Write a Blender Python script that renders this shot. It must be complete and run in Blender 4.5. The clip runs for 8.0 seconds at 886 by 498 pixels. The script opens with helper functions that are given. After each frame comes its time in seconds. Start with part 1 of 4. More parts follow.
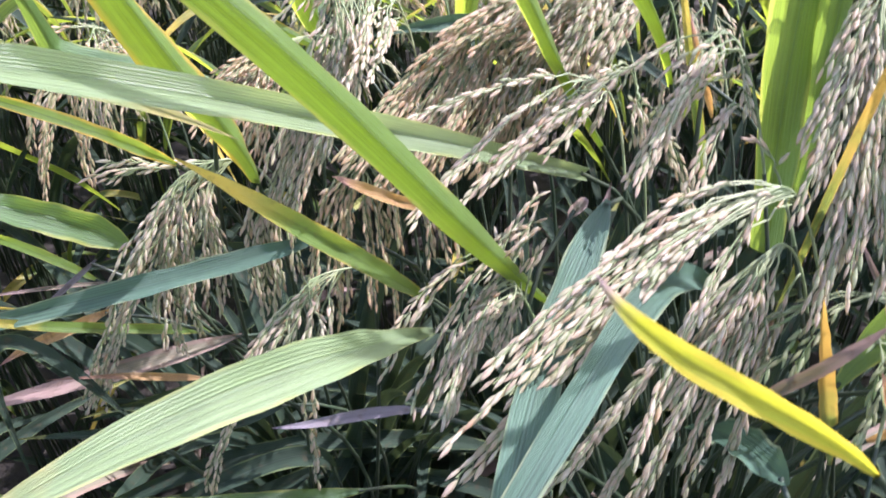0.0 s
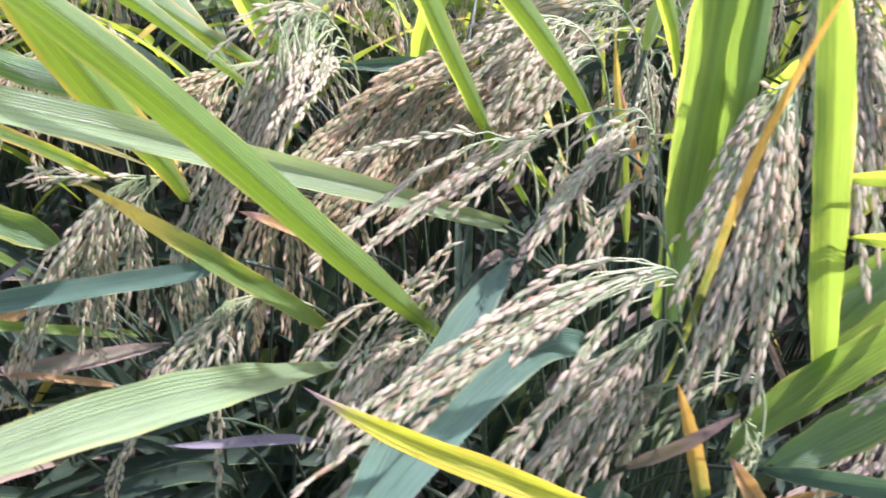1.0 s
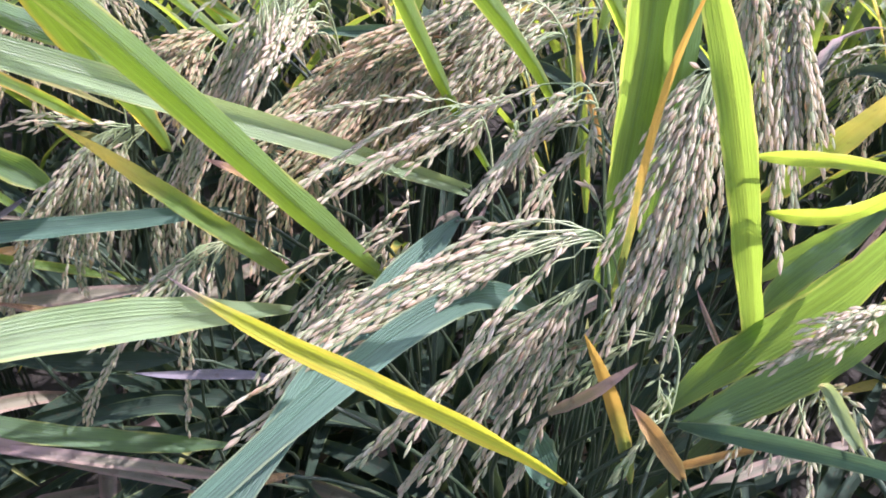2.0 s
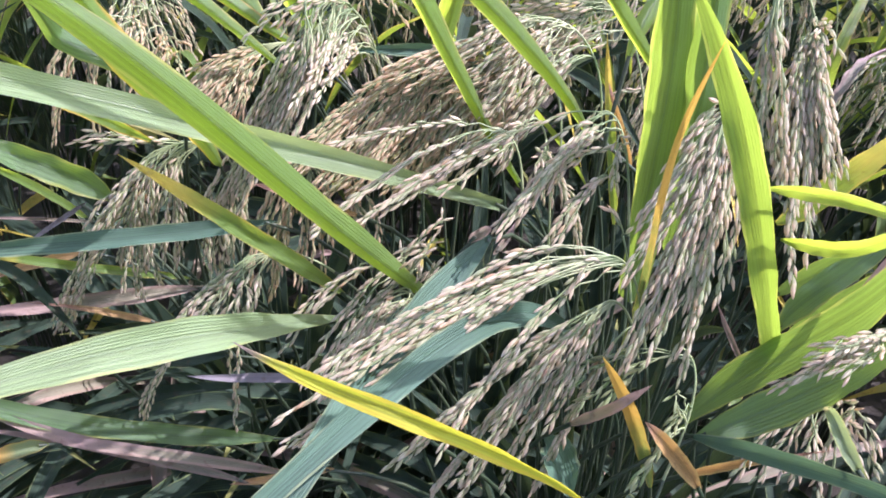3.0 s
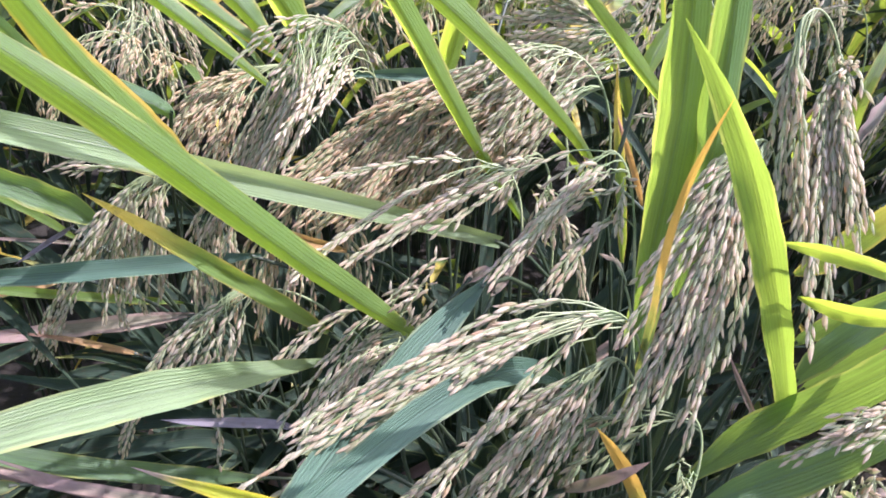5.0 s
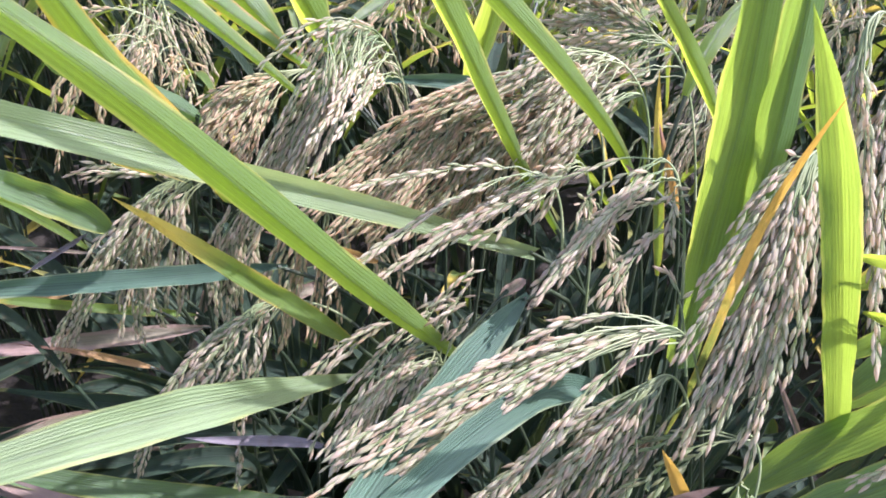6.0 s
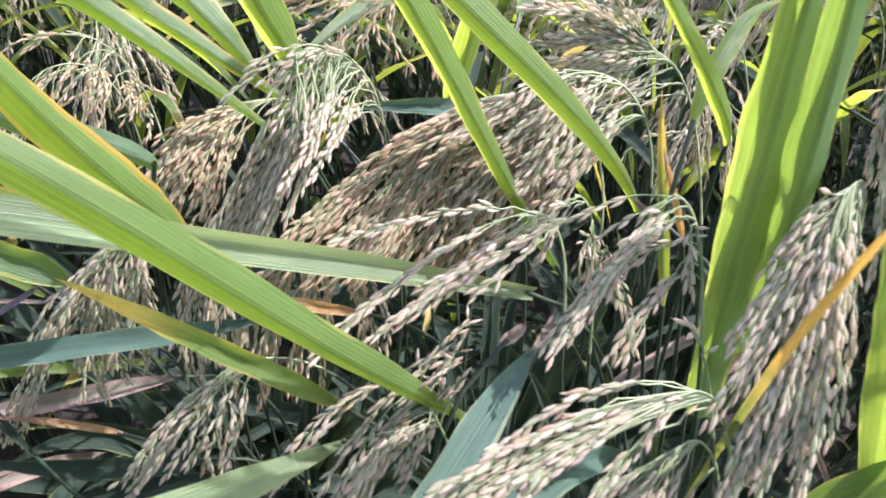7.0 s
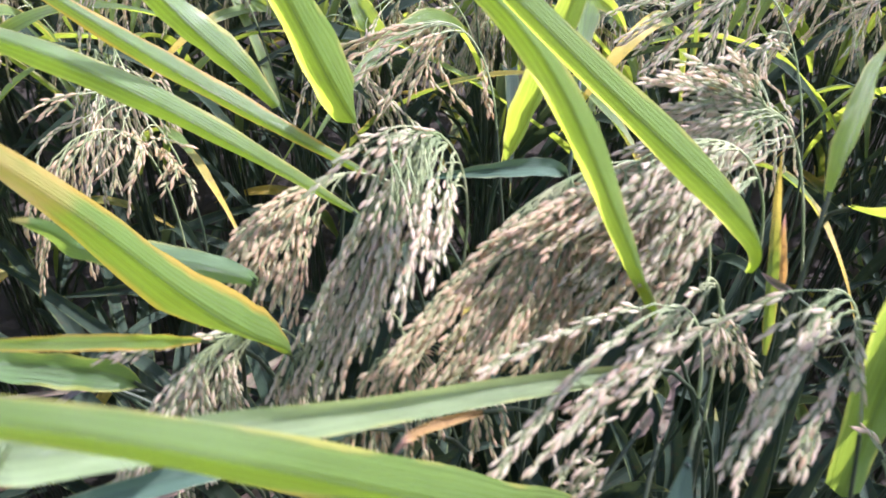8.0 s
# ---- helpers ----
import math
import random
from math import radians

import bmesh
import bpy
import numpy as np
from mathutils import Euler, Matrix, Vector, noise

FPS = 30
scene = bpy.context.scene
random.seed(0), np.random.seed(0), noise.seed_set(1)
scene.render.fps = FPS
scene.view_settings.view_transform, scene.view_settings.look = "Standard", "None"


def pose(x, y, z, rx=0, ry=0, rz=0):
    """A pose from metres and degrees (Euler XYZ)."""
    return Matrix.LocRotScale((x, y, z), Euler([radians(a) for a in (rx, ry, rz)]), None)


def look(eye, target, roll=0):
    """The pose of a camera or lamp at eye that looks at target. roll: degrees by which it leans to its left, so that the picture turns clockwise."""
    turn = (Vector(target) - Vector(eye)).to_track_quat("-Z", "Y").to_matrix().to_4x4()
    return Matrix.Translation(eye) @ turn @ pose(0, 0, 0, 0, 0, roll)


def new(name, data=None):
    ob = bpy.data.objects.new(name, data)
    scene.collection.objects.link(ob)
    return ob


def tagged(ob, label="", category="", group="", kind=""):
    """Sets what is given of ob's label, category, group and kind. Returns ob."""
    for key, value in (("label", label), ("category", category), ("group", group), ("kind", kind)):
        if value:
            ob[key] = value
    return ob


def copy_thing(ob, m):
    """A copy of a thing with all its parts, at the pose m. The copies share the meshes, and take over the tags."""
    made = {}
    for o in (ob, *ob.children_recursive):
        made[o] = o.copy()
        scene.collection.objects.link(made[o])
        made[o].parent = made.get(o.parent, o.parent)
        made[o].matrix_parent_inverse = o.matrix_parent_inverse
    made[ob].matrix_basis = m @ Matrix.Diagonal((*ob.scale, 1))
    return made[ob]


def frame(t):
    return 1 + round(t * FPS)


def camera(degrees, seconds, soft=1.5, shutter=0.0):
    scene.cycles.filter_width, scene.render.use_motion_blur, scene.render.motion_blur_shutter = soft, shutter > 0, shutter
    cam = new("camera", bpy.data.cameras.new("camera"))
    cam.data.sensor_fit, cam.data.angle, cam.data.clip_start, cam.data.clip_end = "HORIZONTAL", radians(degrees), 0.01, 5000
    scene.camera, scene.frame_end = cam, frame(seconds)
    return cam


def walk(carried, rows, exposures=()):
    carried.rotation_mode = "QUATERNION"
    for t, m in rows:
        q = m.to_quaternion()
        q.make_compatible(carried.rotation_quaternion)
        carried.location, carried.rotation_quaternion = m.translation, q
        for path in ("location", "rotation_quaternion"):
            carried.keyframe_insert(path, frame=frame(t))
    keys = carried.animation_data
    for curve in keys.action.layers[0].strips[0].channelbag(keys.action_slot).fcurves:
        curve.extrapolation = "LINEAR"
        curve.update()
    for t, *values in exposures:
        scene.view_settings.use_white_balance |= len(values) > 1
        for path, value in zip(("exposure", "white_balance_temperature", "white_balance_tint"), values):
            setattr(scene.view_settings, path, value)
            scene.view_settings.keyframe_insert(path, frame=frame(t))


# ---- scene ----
cam = camera(55.6, 8.0, 1.75, 0.5)
PATH = [
    (0, (0.033, 0.009, 1.076), (-0.104, 1.578, -0.156), -3.3),
    (0.5, (0.045, 0.016, 1.086), (-0.096, 1.601, -0.124), 0.4),
    (1, (0.072, 0.011, 1.097), (-0.032, 1.601, -0.111), 3.3),
    (1.5, (0.094, -0.004, 1.097), (-0.003, 1.557, -0.149), 5.1),
    (1.7, (0.102, -0.009, 1.1), (-0.006, 1.549, -0.149), 5.5),
    (2.8, (0.113, -0.024, 1.143), (-0.1, 1.484, -0.153), 4.3),
    (3, (0.111, -0.024, 1.146), (-0.105, 1.479, -0.155), 4.2),
    (3.5, (0.114, -0.016, 1.148), (-0.132, 1.484, -0.153), 3.6),
    (4, (0.118, -0.004, 1.145), (-0.143, 1.497, -0.15), 3.7),
    (4.5, (0.121, 0.007, 1.142), (-0.142, 1.516, -0.144), 4.5),
    (5.8, (0.1, 0.023, 1.145), (-0.177, 1.503, -0.171), 3.5),
    (6, (0.093, 0.024, 1.128), (-0.162, 1.548, -0.142), 4.9),
    (6.5, (0.092, 0.054, 1.126), (-0.131, 1.581, -0.147), 4.6),
    (7, (0.076, 0.074, 1.122), (-0.122, 1.596, -0.16), 3.7),
    (7.5, (0.041, 0.099, 1.134), (-0.133, 1.599, -0.178), 2.0),
    (8, (-0.014, 0.133, 1.154), (-0.091, 1.588, -0.215), 2.2),
]
walk(cam, [(t, look(eye, target, roll)) for t, eye, target, roll in PATH], [(0.0, 1.74, 5790, 41), (1.0, 1.72, 5790, 41), (2.0, 1.64, 5790, 41), (7.0, 1.62, 5790, 41), (8.0, 1.72, 5790, 41)])

# ---- world, sun ----
SUN_FROM = Vector((0.57, 0.26, 0.78)).normalized()
world = bpy.data.worlds.new("sky")
scene.world = world
world.use_nodes = True
wt = world.node_tree
sky = wt.nodes.new("ShaderNodeTexSky")
sky.sky_type = "NISHITA"
sky.sun_disc = False
sky.sun_elevation = math.asin(SUN_FROM.z)
sky.sun_rotation = math.atan2(SUN_FROM.x, SUN_FROM.y)
sky.dust_density = 2.0
bg = wt.nodes["Background"]
haze = wt.nodes.new("ShaderNodeHueSaturation")
haze.inputs["Saturation"].default_value = 0.8
wt.links.new(sky.outputs["Color"], haze.inputs["Color"])
wt.links.new(haze.outputs["Color"], bg.inputs["Color"])
bg.inputs["Strength"].default_value = 0.15
sun_data = bpy.data.lights.new("sun", "SUN")
sun_data.energy, sun_data.angle, sun_data.color = 3.3, radians(0.6), (1.0, 0.97, 0.92)
sun = new("sun", sun_data)
sun.matrix_world = look(SUN_FROM * 10, (0, 0, 0))


# ---- materials ----
def nodes_of(name):
    m = bpy.data.materials.new(name)
    m.use_nodes = True
    t = m.node_tree
    for n in list(t.nodes):
        t.nodes.remove(n)
    return m, t, t.nodes.new("ShaderNodeOutputMaterial")


def add(t, kind, **inputs):
    n = t.nodes.new(kind)
    for key, value in inputs.items():
        n.inputs[key.replace("_", " ")].default_value = value
    return n


def math_node(t, op, a, b=None, clamp=False):
    n = t.nodes.new("ShaderNodeMath")
    n.operation, n.use_clamp = op, clamp
    for i, v in enumerate((a, b)):
        if v is None:
            continue
        if isinstance(v, (int, float)):
            n.inputs[i].default_value = v
        else:
            t.links.new(v, n.inputs[i])
    return n.outputs[0]


def mix_colour(t, fac, a, b, blend="MIX"):
    n = t.nodes.new("ShaderNodeMix")
    n.data_type, n.blend_type = "RGBA", blend
    for key, v in ((0, fac), (6, a), (7, b)):
        if isinstance(v, (int, float)):
            n.inputs[key].default_value = v
        elif isinstance(v, tuple):
            n.inputs[key].default_value = (*v, 1)
        else:
            t.links.new(v, n.inputs[key])
    return n.outputs[2]


def ramp(t, fac, stops):
    n = t.nodes.new("ShaderNodeValToRGB")
    while len(n.color_ramp.elements) < len(stops):
        n.color_ramp.elements.new(0.5)
    for e, (p, c) in zip(n.color_ramp.elements, stops):
        e.position, e.color = p, (*c, 1) if isinstance(c, tuple) else (c, c, c, 1)
    t.links.new(fac, n.inputs[0])
    return n.outputs["Color"]


def leaf_material(name, body, glow, tip, margin, tip_from=0.8, edge=0.75, through_share=0.42, rough=0.38, blotch=0.0, shine=0.9, stripes=0.5):
    """A blade: u runs across (0 to 1), v along (0 base, 1 tip)."""
    m, t, out = nodes_of(name)
    uv = t.nodes.new("ShaderNodeUVMap")
    sep = t.nodes.new("ShaderNodeSeparateXYZ")
    t.links.new(uv.outputs[0], sep.inputs[0])
    u, v = sep.outputs["X"], sep.outputs["Y"]
    info = t.nodes.new("ShaderNodeObjectInfo")
    tex = t.nodes.new("ShaderNodeTexCoord")
    big = add(t, "ShaderNodeTexNoise", Scale=28.0, Detail=3.0)
    t.links.new(tex.outputs["Object"], big.inputs["Vector"])
    fine = add(t, "ShaderNodeTexNoise", Scale=1.0, Detail=4.0, Roughness=0.65)
    stretch = t.nodes.new("ShaderNodeMapping")
    stretch.inputs["Location"].default_value = (3.0, 5.0, 0.0)
    stretch.inputs["Scale"].default_value = (30.0, 0.8, 1.0)
    t.links.new(uv.outputs[0], stretch.inputs[0])
    t.links.new(stretch.outputs[0], fine.inputs["Vector"])
    off = math_node(t, "ABSOLUTE", math_node(t, "MULTIPLY", math_node(t, "SUBTRACT", u, 0.5), 2.0))
    # parallel veins
    warp = math_node(t, "MULTIPLY", big.outputs["Fac"], 3.0)
    vein = math_node(t, "SINE", math_node(t, "ADD", math_node(t, "MULTIPLY", u, 74.0), warp))
    vein01 = math_node(t, "MULTIPLY", math_node(t, "ADD", vein, 1.0), 0.5)
    rand = math_node(t, "MULTIPLY", math_node(t, "SUBTRACT", info.outputs["Random"], 0.5), 0.16)
    wob = math_node(t, "MULTIPLY", math_node(t, "SUBTRACT", big.outputs["Fac"], 0.5), 0.55)
    tip_f = math_node(t, "ADD", math_node(t, "ADD", v, wob), rand)
    tip_mask = ramp(t, tip_f, [(max(tip_from - 0.12, 0.0), 0.0), (min(tip_from + 0.12, 1.0), 1.0)])
    edge_f = math_node(t, "ADD", off, math_node(t, "MULTIPLY", math_node(t, "SUBTRACT", big.outputs["Fac"], 0.5), 0.8))
    edge_mask = ramp(t, edge_f, [(min(edge, 0.95), 0.0), (min(edge + 0.22, 1.0), 1.0)])
    dark = tuple(c * (1 - stripes) for c in body)
    streak = ramp(t, fine.outputs["Fac"], [(0.36, 0.0), (0.58, 1.0)])
    fade = ramp(t, big.outputs["Fac"], [(0.36, 0.35), (0.62, 1.0)])
    streak = math_node(t, "SUBTRACT", 1.0, math_node(t, "MULTIPLY", math_node(t, "SUBTRACT", 1.0, streak), fade))
    col = mix_colour(t, streak, dark, tuple(min(c * 1.35, 1) for c in body))
    broad = add(t, "ShaderNodeTexNoise", Scale=11.0, Detail=2.0)
    t.links.new(tex.outputs["Object"], broad.inputs["Vector"])
    col = mix_colour(t, ramp(t, broad.outputs["Fac"], [(0.35, 0.45), (0.6, 0.0)]), col, tuple(c * 0.6 for c in body))
    col = mix_colour(t, math_node(t, "MULTIPLY", vein01, 0.24), col, tuple(min(c * 1.7 + 0.02, 1) for c in body))
    mid_mask = ramp(t, off, [(0.0, 1.0), (0.07, 0.0)])
    col = mix_colour(t, math_node(t, "MULTIPLY", mid_mask, 0.4), col, tuple(min(c * 1.6 + 0.05, 1) for c in body))
    groove = math_node(t, "MULTIPLY", ramp(t, off, [(0.05, 0.0), (0.09, 1.0), (0.15, 0.0)]), 0.5)
    col = mix_colour(t, groove, col, tuple(c * 0.4 for c in body))
    col = mix_colour(t, math_node(t, "MULTIPLY", edge_mask, 0.6), col, margin)
    tip_col = mix_colour(t, big.outputs["Fac"], tuple(c * 0.7 for c in tip), tip)
    col = mix_colour(t, tip_mask, col, tip_col)
    thru = mix_colour(t, streak, tuple(c * 0.68 for c in glow), glow)
    thru = mix_colour(t, math_node(t, "MULTIPLY", vein01, 0.15), thru, tuple(c * 0.5 for c in glow))
    thru = mix_colour(t, math_node(t, "MULTIPLY", mid_mask, 0.7), thru, tuple(c * 0.35 for c in glow))
    thru = mix_colour(t, math_node(t, "MULTIPLY", edge_mask, 0.6), thru, tuple(min(c * 1.25, 1) for c in margin))
    thru = mix_colour(t, tip_mask, thru, tuple(min(c * 1.2, 1) for c in tip))
    if blotch > 0:
        spots = add(t, "ShaderNodeTexNoise", Scale=160.0, Detail=2.0)
        t.links.new(tex.outputs["Object"], spots.inputs["Vector"])
        spot = math_node(t, "MULTIPLY", ramp(t, spots.outputs["Fac"], [(0.60, 0.0), (0.68, 1.0)]), blotch)
        col = mix_colour(t, spot, col, (0.14, 0.07, 0.03))
        thru = mix_colour(t, spot, thru, (0.12, 0.06, 0.02))
    bump = t.nodes.new("ShaderNodeBump")
    bump.inputs["Strength"].default_value, bump.inputs["Distance"].default_value = 0.9, 0.0006
    height = math_node(t, "ADD", math_node(t, "MULTIPLY", vein01, 0.4), math_node(t, "MULTIPLY", fine.outputs["Fac"], 2.2))
    t.links.new(height, bump.inputs["Height"])
    p = add(t, "ShaderNodeBsdfPrincipled", Roughness=rough, Specular_IOR_Level=shine)
    t.links.new(col, p.inputs["Base Color"])
    t.links.new(bump.outputs[0], p.inputs["Normal"])
    rr = math_node(t, "ADD", math_node(t, "MULTIPLY", fine.outputs["Fac"], 0.25), rough - 0.12)
    t.links.new(rr, p.inputs["Roughness"])
    tr = t.nodes.new("ShaderNodeBsdfTranslucent")
    t.links.new(thru, tr.inputs["Color"])
    t.links.new(bump.outputs[0], tr.inputs["Normal"])
    mx = t.nodes.new("ShaderNodeMixShader")
    mx.inputs[0].default_value = through_share
    t.links.new(p.outputs[0], mx.inputs[1])
    t.links.new(tr.outputs[0], mx.inputs[2])
    t.links.new(mx.outputs[0], out.inputs["Surface"])
    return m


LEAF = {
    "upright": leaf_material("upright_blade", (0.08, 0.16, 0.055), (0.36, 0.54, 0.045), (0.62, 0.50, 0.14), (0.56, 0.60, 0.10), 1.05, 0.88, 0.5, 0.34, stripes=0.35),
    "fresh": leaf_material("fresh_blade", (0.095, 0.175, 0.055), (0.58, 0.78, 0.05), (0.62, 0.50, 0.14), (0.58, 0.55, 0.12), 1.05, 0.86, 0.55, 0.32),
    "rimmed": leaf_material("rimmed_blade", (0.095, 0.175, 0.055), (0.58, 0.77, 0.05), (0.62, 0.50, 0.14), (0.78, 0.46, 0.06), 1.0, 0.70, 0.55, 0.32),
    # Much darker copy of the leaf green: shade inside the hills as colour.
    "shade_deep": leaf_material("shade_deep_blade", (0.026, 0.050, 0.028), (0.07, 0.11, 0.03), (0.32, 0.34, 0.10), (0.18, 0.24, 0.08), 1.1, 0.9, 0.22, 0.65, 0.2, 0.2),
    "mid": leaf_material("green_blade", (0.08, 0.16, 0.06), (0.30, 0.48, 0.045), (0.45, 0.42, 0.10), (0.42, 0.44, 0.08), 1.08, 0.88, 0.45),
    "pale": leaf_material("pale_blade", (0.19, 0.28, 0.13), (0.60, 0.76, 0.20), (0.60, 0.56, 0.20), (0.50, 0.54, 0.16), 1.02, 0.88, 0.40, 0.34, stripes=0.3),
    # Bluish shade and sky reflection on the leaf, put into its colour.
    "shade_teal": leaf_material("shade_bluish_blade", (0.068, 0.14, 0.085), (0.15, 0.28, 0.09), (0.32, 0.38, 0.20), (0.32, 0.38, 0.18), 1.15, 0.9, 0.25, 0.5, 0.0, 0.45),
    "yellowing": leaf_material("yellowing_blade", (0.12, 0.21, 0.05), (0.36, 0.50, 0.035), (0.76, 0.60, 0.09), (0.66, 0.48, 0.09), 0.72, 0.78, blotch=0.25),
    "golden": leaf_material("golden_blade", (0.46, 0.50, 0.06), (0.80, 0.80, 0.03), (0.56, 0.40, 0.36), (0.80, 0.62, 0.06), 0.90, 0.55, 0.55),
    "amber": leaf_material("amber_blade", (0.15, 0.22, 0.08), (0.38, 0.46, 0.06), (0.70, 0.44, 0.07), (0.62, 0.44, 0.08), 0.45, 0.7, rough=0.5, blotch=0.2),
    "orange": leaf_material("orange_dry_blade", (0.52, 0.33, 0.12), (0.66, 0.37, 0.08), (0.50, 0.28, 0.20), (0.60, 0.44, 0.14), 0.85, 0.7, rough=0.6, blotch=0.35),
    "pink": leaf_material("russet_dry_blade", (0.19, 0.18, 0.10), (0.30, 0.24, 0.10), (0.38, 0.27, 0.21), (0.36, 0.24, 0.17), 0.66, 0.45, 0.22, 0.65, 0.4),
    "grey": leaf_material("grey_dry_blade", (0.25, 0.225, 0.21), (0.32, 0.29, 0.27), (0.40, 0.37, 0.38), (0.30, 0.28, 0.27), 0.8, 0.8, 0.2, 0.7, 0.3),
}


def grain_material(name, single, tone=(1, 1, 1)):
    """Husks, from straw to pinkish tan and green; single: one object a grain, else one island a grain."""
    m, t, out = nodes_of(name)
    uv = t.nodes.new("ShaderNodeUVMap")
    sep = t.nodes.new("ShaderNodeSeparateXYZ")
    t.links.new(uv.outputs[0], sep.inputs[0])
    if single:
        rand = t.nodes.new("ShaderNodeObjectInfo").outputs["Random"]
    else:
        rand = t.nodes.new("ShaderNodeNewGeometry").outputs["Random Per Island"]
    stops = [(0.0, (0.79, 0.71, 0.51)), (0.2, (0.73, 0.62, 0.43)), (0.4, (0.76, 0.64, 0.47)), (0.58, (0.83, 0.77, 0.58)),
             (0.76, (0.70, 0.67, 0.45)), (0.93, (0.52, 0.59, 0.35)), (1.0, (0.72, 0.50, 0.31))]
    husk = ramp(t, rand, [(p, tuple(a * b for a, b in zip(c, tone))) for p, c in stops])
    green = ramp(t, sep.outputs["Y"], [(0.0, 1.0), (0.45, 0.0)])
    col = mix_colour(t, math_node(t, "MULTIPLY", green, 0.65), husk, (0.34, 0.44, 0.21))
    tipm = ramp(t, sep.outputs["Y"], [(0.84, 0.0), (1.0, 1.0)])
    col = mix_colour(t, math_node(t, "MULTIPLY", tipm, 0.3), col, (0.40, 0.24, 0.15))
    n = add(t, "ShaderNodeTexNoise", Scale=900.0, Detail=3.0)
    tex = t.nodes.new("ShaderNodeTexCoord")
    t.links.new(tex.outputs["Object"], n.inputs["Vector"])
    if single:
        n.inputs["Scale"].default_value = 6.0
    col = mix_colour(t, math_node(t, "MULTIPLY", n.outputs["Fac"], 0.4), col, mix_colour(t, 0.4, col, (0.24, 0.17, 0.10)))
    ridge = math_node(t, "SINE", math_node(t, "MULTIPLY", sep.outputs["X"], 6.2832 * 6))
    bump = t.nodes.new("ShaderNodeBump")
    bump.inputs["Strength"].default_value, bump.inputs["Distance"].default_value = 0.25, 0.0002
    t.links.new(math_node(t, "ADD", ridge, n.outputs["Fac"]), bump.inputs["Height"])
    p = add(t, "ShaderNodeBsdfPrincipled", Roughness=0.5)
    t.links.new(col, p.inputs["Base Color"])
    t.links.new(bump.outputs[0], p.inputs["Normal"])
    tr = t.nodes.new("ShaderNodeBsdfTranslucent")
    t.links.new(col, tr.inputs["Color"])
    mx = t.nodes.new("ShaderNodeMixShader")
    mx.inputs[0].default_value = 0.6
    t.links.new(p.outputs[0], mx.inputs[1])
    t.links.new(tr.outputs[0], mx.inputs[2])
    t.links.new(mx.outputs[0], out.inputs["Surface"])
    return m


WARM = (1.02, 0.93, 0.82)
GRAIN_ONE, GRAIN_MANY = grain_material("husk", True), grain_material("husk_joined", False)
WARM_ONE, WARM_MANY = grain_material("warm_husk", True, WARM), grain_material("warm_husk_joined", False, WARM)
UNRIPE = (0.66, 0.84, 0.62)
UNRIPE_ONE, UNRIPE_MANY = grain_material("unripe_husk", True, UNRIPE), grain_material("unripe_husk_joined", False, UNRIPE)


def stalk_material(name, a, b, rough=0.5):
    m, t, out = nodes_of(name)
    tex = t.nodes.new("ShaderNodeTexCoord")
    n = add(t, "ShaderNodeTexNoise", Scale=45.0, Detail=4.0)
    t.links.new(tex.outputs["Object"], n.inputs["Vector"])
    col = mix_colour(t, ramp(t, n.outputs["Fac"], [(0.35, 0.0), (0.65, 1.0)]), a, b)
    p = add(t, "ShaderNodeBsdfPrincipled", Roughness=rough)
    t.links.new(col, p.inputs["Base Color"])
    t.links.new(p.outputs[0], out.inputs["Surface"])
    return m


TWIG = stalk_material("panicle_branch", (0.16, 0.235, 0.085), (0.30, 0.34, 0.16))
# Near-black: the shade low between the hills is put into this colour.
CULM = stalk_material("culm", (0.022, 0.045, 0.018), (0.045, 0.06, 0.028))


def soil_material():
    m, t, out = nodes_of("paddy_soil")
    tex = t.nodes.new("ShaderNodeTexCoord")
    n1 = add(t, "ShaderNodeTexNoise", Scale=5.0, Detail=8.0, Roughness=0.65)
    n2 = add(t, "ShaderNodeTexNoise", Scale=60.0, Detail=6.0, Roughness=0.7)
    for n in (n1, n2):
        t.links.new(tex.outputs["Object"], n.inputs["Vector"])
    col = mix_colour(t, n1.outputs["Fac"], (0.016, 0.013, 0.010), (0.045, 0.036, 0.027))
    col = mix_colour(t, math_node(t, "MULTIPLY", n2.outputs["Fac"], 0.6), col, (0.05, 0.05, 0.025))
    bump = t.nodes.new("ShaderNodeBump")
    bump.inputs["Strength"].default_value, bump.inputs["Distance"].default_value = 0.9, 0.02
    t.links.new(n2.outputs["Fac"], bump.inputs["Height"])
    p = add(t, "ShaderNodeBsdfPrincipled", Roughness=0.85)
    t.links.new(col, p.inputs["Base Color"])
    t.links.new(bump.outputs[0], p.inputs["Normal"])
    t.links.new(p.outputs[0], out.inputs["Surface"])
    return m


SOIL = soil_material()


# ---- shapes ----
UP = Vector((0, 0, 1))
FRONT = Vector((0.09, 0.0, 1.14))


class Sheet:
    """Collects vertices, faces and uv of one mesh."""

    def __init__(self):
        self.v, self.f, self.uv = [], [], []

    def mesh(self, name, material, smooth=True):
        me = bpy.data.meshes.new(name)
        me.from_pydata(self.v, [], self.f)
        if self.uv:
            layer = me.uv_layers.new(name="UVMap")
            flat = [c for face in self.f for i in face for c in self.uv[i]]
            layer.data.foreach_set("uv", flat)
        me.materials.append(material)
        if smooth:
            me.polygons.foreach_set("use_smooth", [True] * len(me.polygons))
        me.update()
        return me


def part(name, me, parent, label="", kind=""):
    ob = new(name, me)
    ob.parent = parent
    return tagged(ob, label, "", "", kind)


def bezier(c, u):
    a, b, d, e = c
    w = 1 - u
    return a * (w ** 3) + b * (3 * u * w * w) + d * (3 * u * u * w) + e * (u ** 3)


